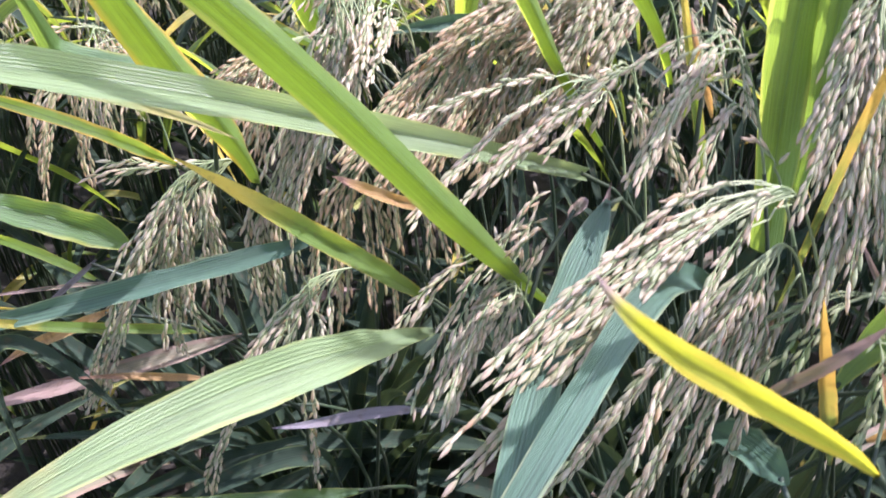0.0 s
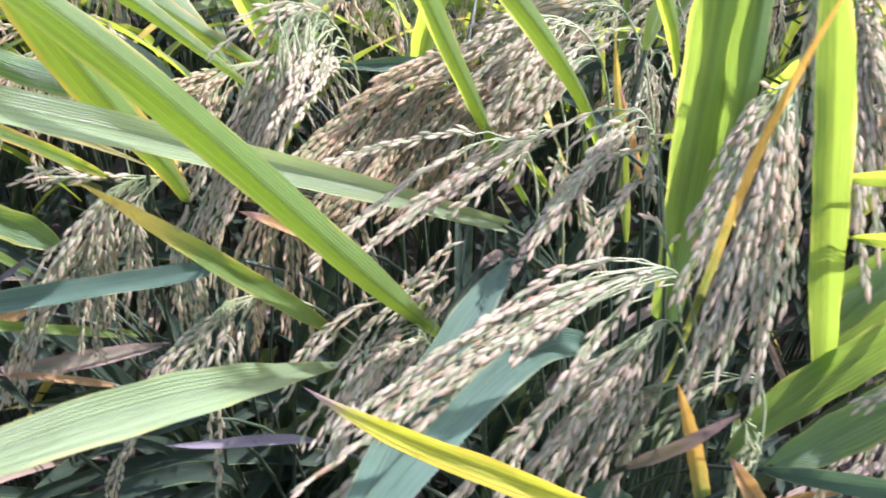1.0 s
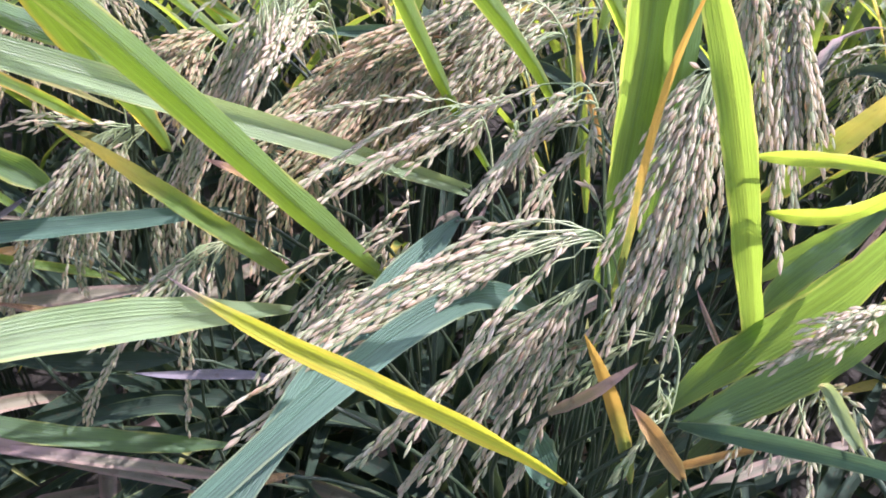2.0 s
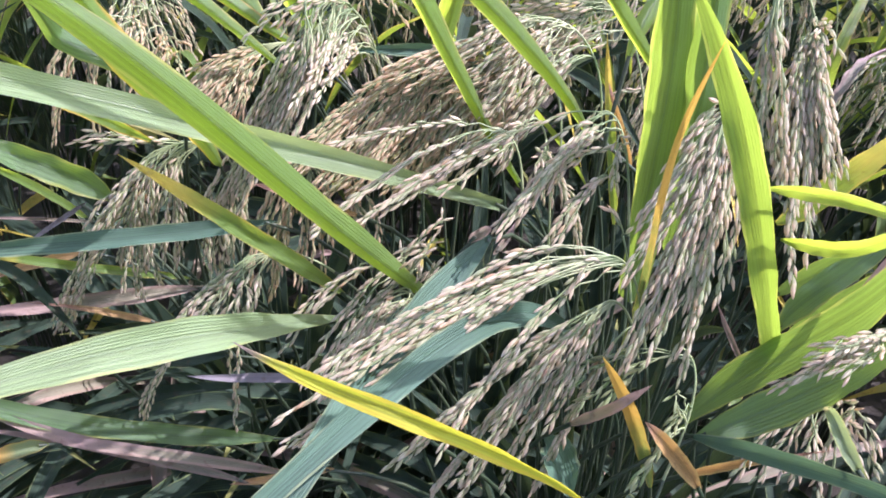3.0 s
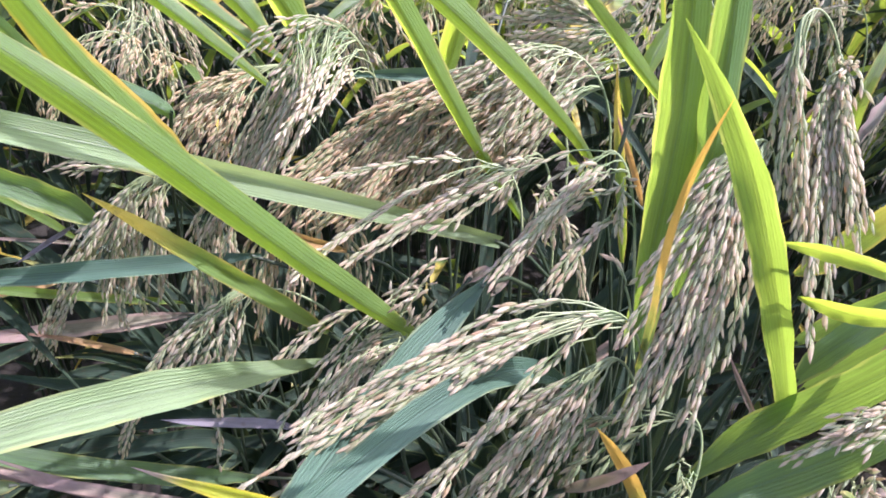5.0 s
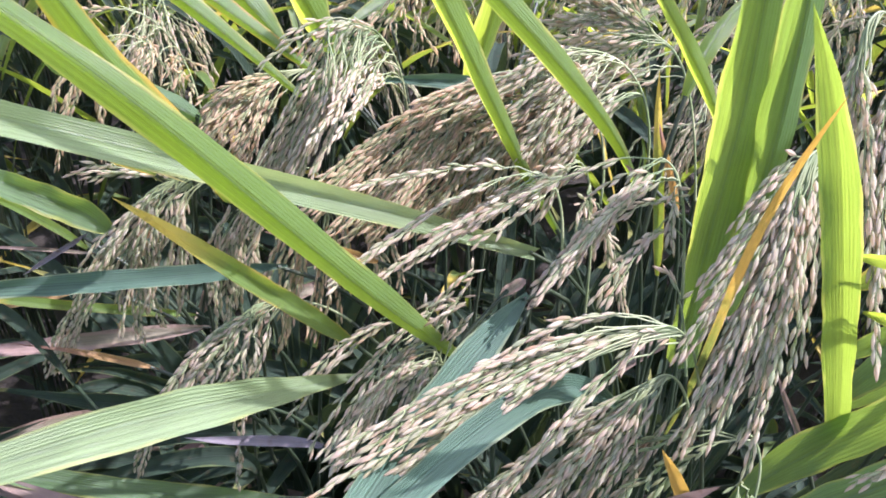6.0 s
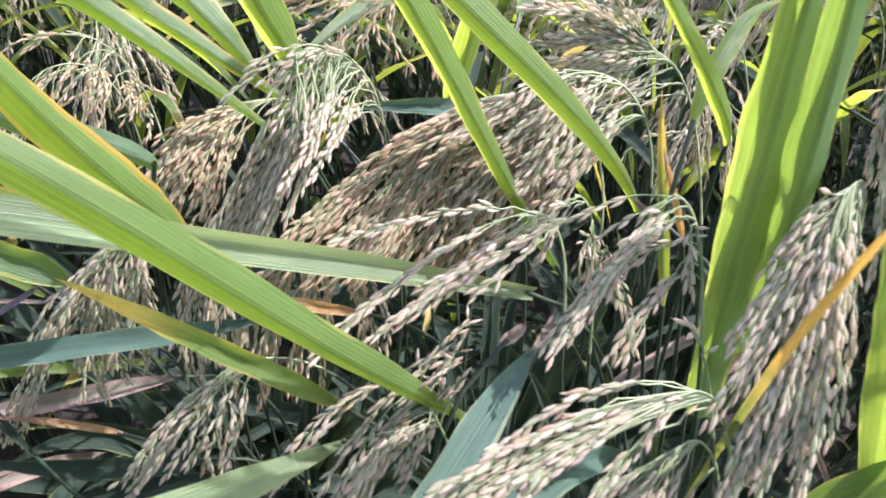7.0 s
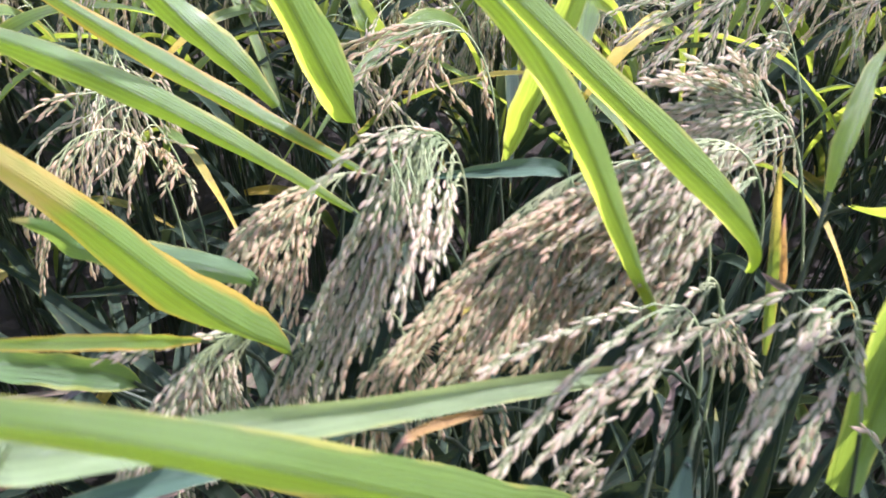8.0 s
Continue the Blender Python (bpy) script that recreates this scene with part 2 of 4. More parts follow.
def tube(sheet, pts, r0, r1, sides=5):
    base = len(sheet.v)
    n = len(pts)
    side = None
    for i, p in enumerate(pts):
        tan = (pts[min(i + 1, n - 1)] - pts[max(i - 1, 0)]).normalized()
        ref = side if side is not None else (Vector((1, 0, 0)) if abs(tan.x) < 0.8 else Vector((0, 1, 0)))
        side = (ref - tan * ref.dot(tan)).normalized()
        other = tan.cross(side)
        r = r0 + (r1 - r0) * i / (n - 1)
        for k in range(sides):
            a = 2 * math.pi * k / sides
            sheet.v.append(p + (side * math.cos(a) + other * math.sin(a)) * r)
            sheet.uv.append((k / sides, i / (n - 1)))
    for i in range(n - 1):
        for k in range(sides):
            a, b = base + i * sides + k, base + i * sides + (k + 1) % sides
            sheet.f.append((a, b, b + sides, a + sides))


def blade_mesh(name, pts, width, material, rolls=(0, 0), pointed=1.0, seed=0, view=FRONT, fold=0.26, neck=(0.14, 0.28), ripple=1.0):
    """A blade along pts (base to tip), its face turned to view and rolled about its length, folded along its midrib."""
    rnd = random.Random(seed)
    s = Sheet()
    n, cols = len(pts), 9
    phase, freq = rnd.uniform(0, 6), rnd.uniform(2.0, 4.0)
    for i, p in enumerate(pts):
        v = i / (n - 1)
        tan = (pts[min(i + 1, n - 1)] - pts[max(i - 1, 0)]).normalized()
        face = view - p
        face = (face - tan * face.dot(tan)).normalized()
        across = tan.cross(face)
        roll = radians(rolls[0] + (rolls[1] - rolls[0]) * v) + 0.22 * math.sin(freq * 1.1 * v * 2 + phase)
        across, face = across * math.cos(roll) + face * math.sin(roll), face * math.cos(roll) - across * math.sin(roll)
        start = neck[0] + (1 - neck[0]) * math.sin(min(1.0, v / neck[1]) * math.pi / 2)
        end = max(0.0, (1 - ((v - 0.45) / 0.55) ** 2.2)) if v > 0.45 else 1.0
        w = width * (start * (end * pointed + (1 - pointed)) + 0.012) * (1 + 0.02 * math.sin(9 * v + phase))
        for k in range(cols):
            u = k / (cols - 1)
            x = (u - 0.5) * 2
            lift = (abs(x) ** 1.25 - 0.45) * fold * w
            lift += ripple * 0.07 * w * math.sin(freq * 9 * v + phase + (1.6 if x > 0 else 0)) * x * x
            edge = 1 + 0.03 * ripple * math.sin(freq * 14 * v + phase * (2 if x > 0 else 1)) * x * x
            s.v.append(p + across * (x * 0.5 * w * edge) + face * lift)
            s.uv.append((u, v))
    for i in range(n - 1):
        for k in range(cols - 1):
            a = i * cols + k
            s.f.append((a, a + 1, a + cols + 1, a + cols))
    return s.mesh(name, material)


GRAIN_RINGS = ((0.02, 0.25), (0.22, 0.80), (0.47, 1.0), (0.78, 0.56))


def grain_shape():
    """A husk along z, 1 long: flattened, keeled, pointed."""
    v, f, uv = [(0, 0, 0)], [], [(0.5, 0)]
    for z, r in GRAIN_RINGS:
        for k in range(6):
            a = math.pi * k / 3
            v.append((0.138 * r * math.cos(a), 0.112 * r * math.sin(a) + 0.02 * math.sin(z * 3.1), z))
            uv.append((k / 6, z))
    v.append((0.0, 0.02, 1.0))
    uv.append((0.5, 1))
    last = len(v) - 1
    for k in range(6):
        f.append((0, 1 + (k + 1) % 6, 1 + k))
        for r in range(3):
            a, b = 1 + r * 6 + k, 1 + r * 6 + (k + 1) % 6
            f.append((a, b, b + 6, a + 6))
        f.append((19 + k, 19 + (k + 1) % 6, last))
    return [Vector(p) for p in v], f, uv


GV, GF, GUV = grain_shape()
one = Sheet()
one.v, one.f, one.uv = GV, GF, GUV
GRAIN_MESH = one.mesh("grain", GRAIN_ONE)
HUSK = {"ripe": (GRAIN_MESH, GRAIN_MANY), "warm": (one.mesh("grain", WARM_ONE), WARM_MANY), "unripe": (one.mesh("grain", UNRIPE_ONE), UNRIPE_MANY)}


def grain_matrices(pts, rnd, start=0.22, step=0.0033, size=0.0082):
    """Poses of the grains along one branch, alternately to its two sides and lying close to it, and their foot on the branch."""
    out = []
    lengths = [0.0]
    for a, b in zip(pts, pts[1:]):
        lengths.append(lengths[-1] + (b - a).length)
    total = lengths[-1]
    d, k, plane = total * start + rnd.uniform(0, step), 0, rnd.uniform(0, 6.28)
    while d < total:
        i = max(j for j in range(len(lengths) - 1) if lengths[j] <= d)
        f = (d - lengths[i]) / max(lengths[i + 1] - lengths[i], 1e-6)
        p = pts[i].lerp(pts[i + 1], f)
        tan = (pts[i + 1] - pts[i]).normalized()
        ref = Vector((1, 0, 0)) if abs(tan.x) < 0.8 else Vector((0, 1, 0))
        side = (ref - tan * ref.dot(tan)).normalized()
        other = tan.cross(side)
        ang = plane + k * math.pi + rnd.gauss(0, 0.55)
        outw = side * math.cos(ang) + other * math.sin(ang)
        loose = rnd.random() < 0.06
        way = (tan + outw * (rnd.uniform(0.25, 0.5) if loose else rnd.uniform(0.02, 0.17)) + Vector((0, 0, -0.06))).normalized()
        seat = p + outw * rnd.uniform(0.0007, 0.0015) + tan * 0.0012
        q = way.to_track_quat("Z", "Y") @ Euler((0, 0, rnd.uniform(0, 6.28))).to_quaternion()
        sc = size * rnd.uniform(0.86, 1.14)
        wide = sc * rnd.uniform(0.80, 1.06)
        out.append((Matrix.LocRotScale(seat, q, (wide, wide, sc)), p, seat))
        d += step * rnd.uniform(0.75, 1.3)
        k += 1
    return out


def join_grains(mats, tone="ripe", name="grain_mass"):
    s = Sheet()
    for m, _, _ in mats:
        b = len(s.v)
        s.v += [m @ p for p in GV]
        s.uv += GUV
        s.f += [tuple(b + i for i in f) for f in GF]
    return s.mesh(name, HUSK[tone][1])


class Plant:
    """One hill of rice: an Empty on the ground with its stems, blades and panicles."""

    def __init__(self, x, y, label):
        self.base = Vector((x, y, 0))
        self.root = tagged(new("rice_plant"), label, "rice plant", "rice hills of the field", "")
        self.root.location = self.base
        self.single = 0
        self.rnd = random.Random(int(1000 * x + 77 * y + 5000))

    def stem(self, top, way, r=0.0018):
        """A culm from the ground to top, which it meets in the direction way."""
        rnd = self.rnd
        top = top - self.base
        foot = Vector((rnd.uniform(-0.035, 0.035), rnd.uniform(-0.035, 0.035), -0.01))
        way = Vector((way.x, way.y, max(way.z, 0.35))).normalized()
        c = (foot, foot + Vector((0, 0, top.z * 0.45)), top - way * (top.z * 0.22), top)
        s = Sheet()
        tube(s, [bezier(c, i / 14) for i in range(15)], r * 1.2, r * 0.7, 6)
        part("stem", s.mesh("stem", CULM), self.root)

    def blade(self, c, width, kind, label="", rolls=(0, 0), reach=0.1, pointed=1.0, stem=True, fold=0.26, neck=(0.14, 0.28)):
        """A blade along the curve c; reach: how far it runs on past c's end to its tip."""
        c = [Vector(p) for p in c]
        way = (c[3] - c[2]).normalized()
        pts = [bezier(c, i / 26) - self.base for i in range(27)]
        if reach > 0:
            n = max(4, int(reach / 0.014))
            for i in range(1, n + 1):
                d = reach * i / n
                pts.append(c[3] + way * d - UP * (d * d * 1.2) - self.base)
        if stem:
            first = (c[1] - c[0]).normalized()
            self.stem(c[0] + first * 0.006, first)
        me = blade_mesh("leaf_blade", pts, width, LEAF[kind], rolls, pointed, self.rnd.randint(0, 9999), FRONT - self.base, fold, neck)
        return part("leaf_blade", me, self.root, label)

    def panicle(self, rachis, branches, label="", singles=0, size=0.0082, bare=0.12, stem=True, wild=0.0095, tone="ripe", fan=False):
        """A drooping panicle: the main axis and its branches (bend, end, how many more close by, or between this one and the next)."""
        rnd = self.rnd
        r = [Vector(p) - self.base for p in rachis]
        s = Sheet()
        axis = [bezier(r, i / 16) for i in range(17)]
        tube(s, axis, 0.0009, 0.0005, 5)
        if stem:
            self.stem(Vector(rachis[0]), (Vector(rachis[1]) - Vector(rachis[0])).normalized(), 0.0015)
        mats = []
        for number, (bend, end, more) in enumerate(branches):
            for extra in range(more + 1):
                j = wild if extra else 0.0
                b, e = Vector(bend) - self.base, Vector(end) - self.base
                if fan and extra:
                    to = branches[min(number + 1, len(branches) - 1)]
                    u = rnd.random()
                    b, e = b.lerp(Vector(to[0]) - self.base, u), e.lerp(Vector(to[1]) - self.base, u)
                shift = Vector((rnd.gauss(0, j), rnd.gauss(0, j), rnd.gauss(0, j)))
                b, e = b + shift * 0.7, e + shift + Vector((rnd.gauss(0, j), rnd.gauss(0, j), rnd.gauss(0, j))) * 0.3
                if extra:
                    e = b + (e - b) * (rnd.uniform(0.55, 1.05) if fan else rnd.uniform(0.7, 1.08))
                k = min(range(4, 17), key=lambda i: (axis[i] - b).length + 0.4 * (axis[i] - e).length)
                k = max(4, min(16, k - rnd.randint(0, 6)))
                o = axis[k]
                tan = (axis[min(k + 1, 16)] - axis[k - 1]).normalized()
                lead = o + tan * min(0.03, (b - o).length * 0.4)
                c = (o, lead.lerp(b, 0.35), b.lerp(e, 0.15) + UP * 0.004, e)
                n = 14
                pts = [bezier(c, i / n) for i in range(n + 1)]
                for i in range(3, n + 1):
                    pts[i] = pts[i] + Vector((rnd.gauss(0, 0.0005), rnd.gauss(0, 0.0005), rnd.gauss(0, 0.0005)))
                tube(s, pts, 0.00055, 0.0003, 4)
                mats += grain_matrices(pts, rnd, size=size, start=bare + 0.14 * rnd.random())
        for m, foot, seat in mats:
            tube(s, [foot, seat], 0.0003, 0.0003, 3)
        ob = part("panicle", s.mesh("panicle", TWIG), self.root, label)
        lone = min(singles, 300 - self.single, len(mats))
        self.single += lone
        step = len(mats) / lone if lone else 0
        picked = {int(i * step) for i in range(lone)}
        for i in sorted(picked):
            g = part("grain", HUSK[tone][0], ob)
            g.matrix_basis = mats[i][0]
        rest = [m for i, m in enumerate(mats) if i not in picked]
        if rest:
            part("grain_mass", join_grains(rest, tone), ob, "straw and green husks of the panicle", "stuff")
        return ob


# ---- ground ----
def build_ground():
    s = Sheet()
    xs = [-600, -60, -8] + [-4 + 0.1 * i for i in range(81)] + [8, 60, 600]
    ys = [-600, -60, -6] + [-2 + 0.1 * i for i in range(81)] + [10, 60, 600]
    for y in ys:
        for x in xs:
            near = abs(x) < 5 and -3 < y < 7
            s.v.append(Vector((x, y, (noise.noise((x * 3, y * 3, 0.3)) * 0.018 + noise.noise((x * 11, y * 11, 2.3)) * 0.006) if near else 0)))
    n = len(xs)
    for j in range(len(ys) - 1):
        for i in range(n - 1):
            a = j * n + i
            s.f.append((a, a + 1, a + n + 1, a + n))
    return tagged(new("ground", s.mesh("ground", SOIL)), "dark damp paddy soil under the rice", "ground", "", "structure")


build_ground()

# ---- the rice hills before the camera ----
right = Plant(0.2, 0.44, "ripe rice plant with drooping panicles and broad upright blades")
middle = Plant(0.07, 0.56, "ripe rice plant heavy with tan drooping panicles")
left = Plant(-0.14, 0.54, "ripe rice plant with long green blades and hanging panicles")
edge = Plant(0.4, 0.42, "rice plant with broad dark green blades")
back_left = Plant(-0.34, 0.62, "shaded rice plant with yellowed and dried blades")
back = Plant(-0.02, 0.76, "green rice plant with paired blades and a pale panicle")
back_right = Plant(0.22, 0.7, "rice plant with greyish tan panicles behind")
near = Plant(0.33, 0.14, "rice plant with a golden drying blade")

right.blade(((0.063, 0.373, 0.748), (0.002, 0.288, 0.880), (-0.021, 0.246, 0.962), (-0.063, 0.219, 1.016)), 0.0145, "fresh", "fresh green blade with yellowish margins", (0, 0), 0.1, 1.0, True, -0.6, (0.14, 0.28))
right.blade(((0.083, 0.424, 0.805), (-0.059, 0.290, 0.930), (-0.144, 0.223, 0.983), (-0.127, 0.246, 0.964)), 0.0134, "pale", "pale green blade with a silvery sheen", (0, 0), 0.1, 1.0, True, 0.28, (0.55, 0.25))
right.blade(((-0.003, 0.349, 0.771), (-0.032, 0.324, 0.820), (-0.063, 0.301, 0.867), (-0.091, 0.275, 0.912)), 0.0105, "yellowing", "green blade turning yellow at tip and margins", (0, 0), 0, 1.0, True, 0.28, (0.14, 0.28))
right.blade(((-0.001, 0.332, 0.768), (-0.018, 0.260, 0.828), (-0.044, 0.195, 0.883), (-0.073, 0.127, 0.914)), 0.0183, "pale", "pale green blade with a silvery sheen", (0, 0), 0.03, 1.0, True, 0.2, (0.12, 0.6))
near.blade(((0.147, 0.171, 0.860), (0.108, 0.152, 0.914), (0.064, 0.124, 0.954), (0.046, 0.099, 1.001)), 0.0068, "golden", "golden yellow blade with a pinkish dry tip", (45, 35), 0, 1.0, True, 0.28, (0.14, 0.28))
right.blade(((0.085, 0.345, 0.842), (0.065, 0.287, 0.846), (0.047, 0.228, 0.853), (0.036, 0.167, 0.856)), 0.0172, "shade_teal", "green blade in a bluish shaded tone", (0, 0), 0.12, 1.0, True, 0.28, (0.14, 0.28))
right.blade(((0.144, 0.323, 0.794), (0.104, 0.298, 0.856), (0.082, 0.231, 0.882), (0.034, 0.145, 0.874)), 0.0133, "shade_teal", "green blade in a bluish shaded tone", (0, 0), 0.12, 1.0, True, 0.28, (0.14, 0.28))
right.blade(((0.172, 0.364, 0.795), (0.169, 0.383, 0.882), (0.167, 0.386, 0.925), (0.156, 0.358, 0.991)), 0.0215, "upright", "broad upright green blade glowing in the sun", (0, 0), 0.12, 1.0, True, -0.5, (0.7, 0.3))
right.blade(((0.193, 0.396, 0.810), (0.187, 0.384, 0.880), (0.181, 0.376, 0.945), (0.170, 0.362, 1.011)), 0.0180, "mid", "plain green blade with a pale midrib", (0, 0), 0.12, 1.0, True, -0.6, (0.6, 0.3))
back_right.blade(((0.266, 0.365, 0.769), (0.221, 0.331, 0.885), (0.183, 0.282, 0.985), (0.139, 0.217, 1.057)), 0.0145, "upright", "upright green blade glowing in the sun", (10, 10), 0, 1.0, True, 0.3, (0.75, 0.2))
right.blade(((0.168, 0.329, 0.765), (0.176, 0.315, 0.874), (0.150, 0.254, 0.951), (0.157, 0.239, 1.010)), 0.0035, "amber", "narrow blade turned amber above a green base", (0, 20), 0.02, 1.0, True, 0.28, (0.14, 0.28))
right.blade(((0.215, 0.329, 0.913), (0.227, 0.312, 0.925), (0.235, 0.293, 0.937), (0.241, 0.273, 0.948)), 0.0065, "fresh", "fresh green blade with yellowish margins", (0, 0), 0.15, 1.0, False, 0.28, (0.14, 0.28))
right.blade(((0.231, 0.329, 0.884), (0.241, 0.309, 0.897), (0.246, 0.288, 0.911), (0.248, 0.272, 0.931)), 0.0073, "fresh", "fresh green blade with yellowish margins", (0, 0), 0.15, 1.0, False, 0.28, (0.14, 0.28))
right.blade(((0.243, 0.381, 0.856), (0.255, 0.374, 0.874), (0.263, 0.373, 0.894), (0.274, 0.371, 0.914)), 0.0139, "yellowing", "green blade turning yellow at tip and margins", (0, 0), 0.15, 1.0, False, 0.28, (0.14, 0.28))
right.blade(((0.222, 0.346, 0.708), (0.250, 0.363, 0.757), (0.283, 0.349, 0.801), (0.290, 0.332, 0.855)), 0.0223, "mid", "plain green blade with a pale midrib", (0, 0), 0.15, 1.0, True, 0.28, (0.14, 0.28))
right.blade(((0.216, 0.288, 0.770), (0.246, 0.298, 0.786), (0.272, 0.303, 0.808), (0.290, 0.306, 0.837)), 0.0215, "mid", "broad green blade with a pale midrib", (0, 0), 0.15, 1.0, True, 0.28, (0.14, 0.28))
right.blade(((0.209, 0.282, 0.778), (0.227, 0.260, 0.801), (0.241, 0.238, 0.826), (0.254, 0.214, 0.850)), 0.0089, "shade_teal", "green blade in a bluish shaded tone", (0, 0), 0.15, 1.0, True, 0.28, (0.14, 0.28))
right.blade(((0.205, 0.295, 0.703), (0.190, 0.287, 0.762), (0.167, 0.269, 0.817), (0.148, 0.240, 0.871)), 0.0080, "amber", "narrow blade turned amber above a green base", (0, 0), 0, 1.0, True, 0.28, (0.14, 0.28))
near.blade(((0.221, 0.264, 0.755), (0.204, 0.259, 0.785), (0.187, 0.247, 0.813), (0.173, 0.232, 0.842)), 0.0087, "orange", "orange dried blade", (0, 0), 0, 1.0, True, 0.28, (0.14, 0.28))
right.blade(((0.142, 0.264, 0.789), (0.155, 0.253, 0.814), (0.164, 0.242, 0.840), (0.171, 0.232, 0.867)), 0.0056, "pink", "russet half dried blade", (0, 0), 0, 1.0, True, 0.28, (0.14, 0.28))
right.blade(((0.095, 0.440, 0.811), (0.044, 0.406, 0.911), (0.022, 0.372, 1.000), (-0.013, 0.337, 1.051)), 0.0117, "fresh", "fresh green blade with yellowish margins", (0, 0), 0.08, 1.0, True, -0.7, (0.3, 0.6))
right.blade(((0.135, 0.469, 0.837), (0.112, 0.399, 0.923), (0.060, 0.337, 0.991), (-0.007, 0.303, 1.068)), 0.0115, "fresh", "fresh green blade with yellowish margins", (0, 0), 0.08, 1.0, True, -0.7, (0.3, 0.6))
right.blade(((0.170, 0.467, 0.889), (0.159, 0.409, 0.929), (0.138, 0.357, 0.972), (0.110, 0.315, 1.020)), 0.0069, "fresh", "fresh green blade with yellowish margins", (0, 0), 0.1, 1.0, True, -0.7, (0.3, 0.5))
left.blade(((-0.080, 0.483, 0.846), (-0.122, 0.461, 0.896), (-0.165, 0.447, 0.944), (-0.215, 0.429, 0.975)), 0.0153, "fresh", "fresh green blade with yellowish margins", (0, 0), 0.1, 1.0, True, -0.7, (0.15, 0.75))
left.blade(((-0.078, 0.538, 0.828), (-0.135, 0.534, 0.864), (-0.193, 0.535, 0.898), (-0.250, 0.544, 0.931)), 0.0140, "rimmed", "green blade with orange yellow margins", (0, 0), 0.1, 1.0, True, -0.7, (0.2, 0.6))
left.blade(((-0.107, 0.409, 0.812), (-0.104, 0.386, 0.856), (-0.107, 0.339, 0.907), (-0.116, 0.310, 0.972)), 0.0195, "rimmed", "green blade with orange yellow margins", (0, 0), 0.12, 1.0, True, -0.7, (0.3, 0.6))
left.blade(((-0.115, 0.396, 0.874), (-0.109, 0.392, 0.892), (-0.188, 0.391, 0.893), (-0.182, 0.376, 0.913)), 0.0150, "mid", "plain green blade with a pale midrib", (0, 0), 0.1, 1.0, True, -0.3, (0.3, 0.5))
left.blade(((-0.145, 0.399, 0.829), (-0.153, 0.372, 0.859), (-0.165, 0.345, 0.888), (-0.183, 0.320, 0.914)), 0.0072, "rimmed", "green blade with orange yellow margins", (0, 0), 0.1, 1.0, True, 0.28, (0.14, 0.28))
left.blade(((-0.206, 0.426, 0.750), (-0.218, 0.416, 0.776), (-0.235, 0.399, 0.794), (-0.255, 0.386, 0.813)), 0.0198, "mid", "plain green blade with a pale midrib", (0, 0), 0.12, 1.0, True, 0.28, (0.14, 0.28))
left.blade(((-0.266, 0.475, 0.679), (-0.283, 0.467, 0.705), (-0.296, 0.452, 0.731), (-0.303, 0.433, 0.756)), 0.0071, "fresh", "fresh green blade with yellowish margins", (0, 0), 0.1, 1.0, True, 0.28, (0.14, 0.28))
left.blade(((-0.059, 0.379, 0.797), (-0.114, 0.359, 0.791), (-0.168, 0.336, 0.791), (-0.221, 0.310, 0.794)), 0.0122, "shade_teal", "green blade in a bluish shaded tone", (0, 0), 0.12, 1.0, True, 0.28, (0.14, 0.28))
left.blade(((-0.190, 0.490, 0.616), (-0.195, 0.429, 0.677), (-0.203, 0.366, 0.733), (-0.215, 0.309, 0.793)), 0.0069, "yellowing", "green blade turning yellow at tip and margins", (0, 0), 0.1, 1.0, True, 0.28, (0.14, 0.28))
left.blade(((-0.223, 0.409, 0.713), (-0.248, 0.398, 0.704), (-0.276, 0.391, 0.700), (-0.298, 0.382, 0.686)), 0.0077, "orange", "orange dried blade", (0, 0), 0, 1.0, True, 0.28, (0.14, 0.28))
left.blade(((-0.157, 0.448, 0.652), (-0.195, 0.411, 0.667), (-0.233, 0.375, 0.683), (-0.272, 0.339, 0.699)), 0.0123, "pink", "russet half dried blade", (0, 0), 0.05, 1.0, True, 0.28, (0.14, 0.28))
left.blade(((-0.056, 0.341, 0.615), (-0.105, 0.306, 0.648), (-0.153, 0.273, 0.679), (-0.202, 0.254, 0.716)), 0.0142, "mid", "plain green blade with a pale midrib", (0, 0), 0.15, 1.0, True, 0.28, (0.14, 0.28))
left.blade(((-0.053, 0.276, 0.653), (-0.106, 0.274, 0.667), (-0.156, 0.258, 0.682), (-0.203, 0.253, 0.710)), 0.0084, "pink", "russet half dried blade", (0, 0), 0.1, 1.0, True, 0.28, (0.14, 0.28))
right.blade(((-0.005, 0.298, 0.743), (-0.032, 0.298, 0.745), (-0.056, 0.286, 0.745), (-0.081, 0.276, 0.754)), 0.0057, "grey", "grey withered blade", (0, 0), 0, 1.0, True, 0.28, (0.14, 0.28))
middle.blade(((-0.002, 0.386, 0.807), (-0.023, 0.361, 0.831), (-0.038, 0.337, 0.858), (-0.039, 0.308, 0.881)), 0.0061, "orange", "orange dried blade", (0, 0), 0, 1.0, True, 0.28, (0.14, 0.28))
left.blade(((-0.109, 0.625, 0.812), (-0.096, 0.562, 0.852), (-0.095, 0.518, 0.903), (-0.110, 0.494, 0.967)), 0.0244, "fresh", "fresh green blade with yellowish margins", (0, 0), 0.15, 1.0, True, -0.7, (0.5, 0.5))
back.blade(((-0.192, 0.728, 0.747), (-0.215, 0.731, 0.780), (-0.245, 0.727, 0.808), (-0.272, 0.727, 0.839)), 0.0270, "fresh", "fresh green blade with yellowish margins", (0, 0), 0.15, 1.0, True, -0.7, (0.3, 0.5))
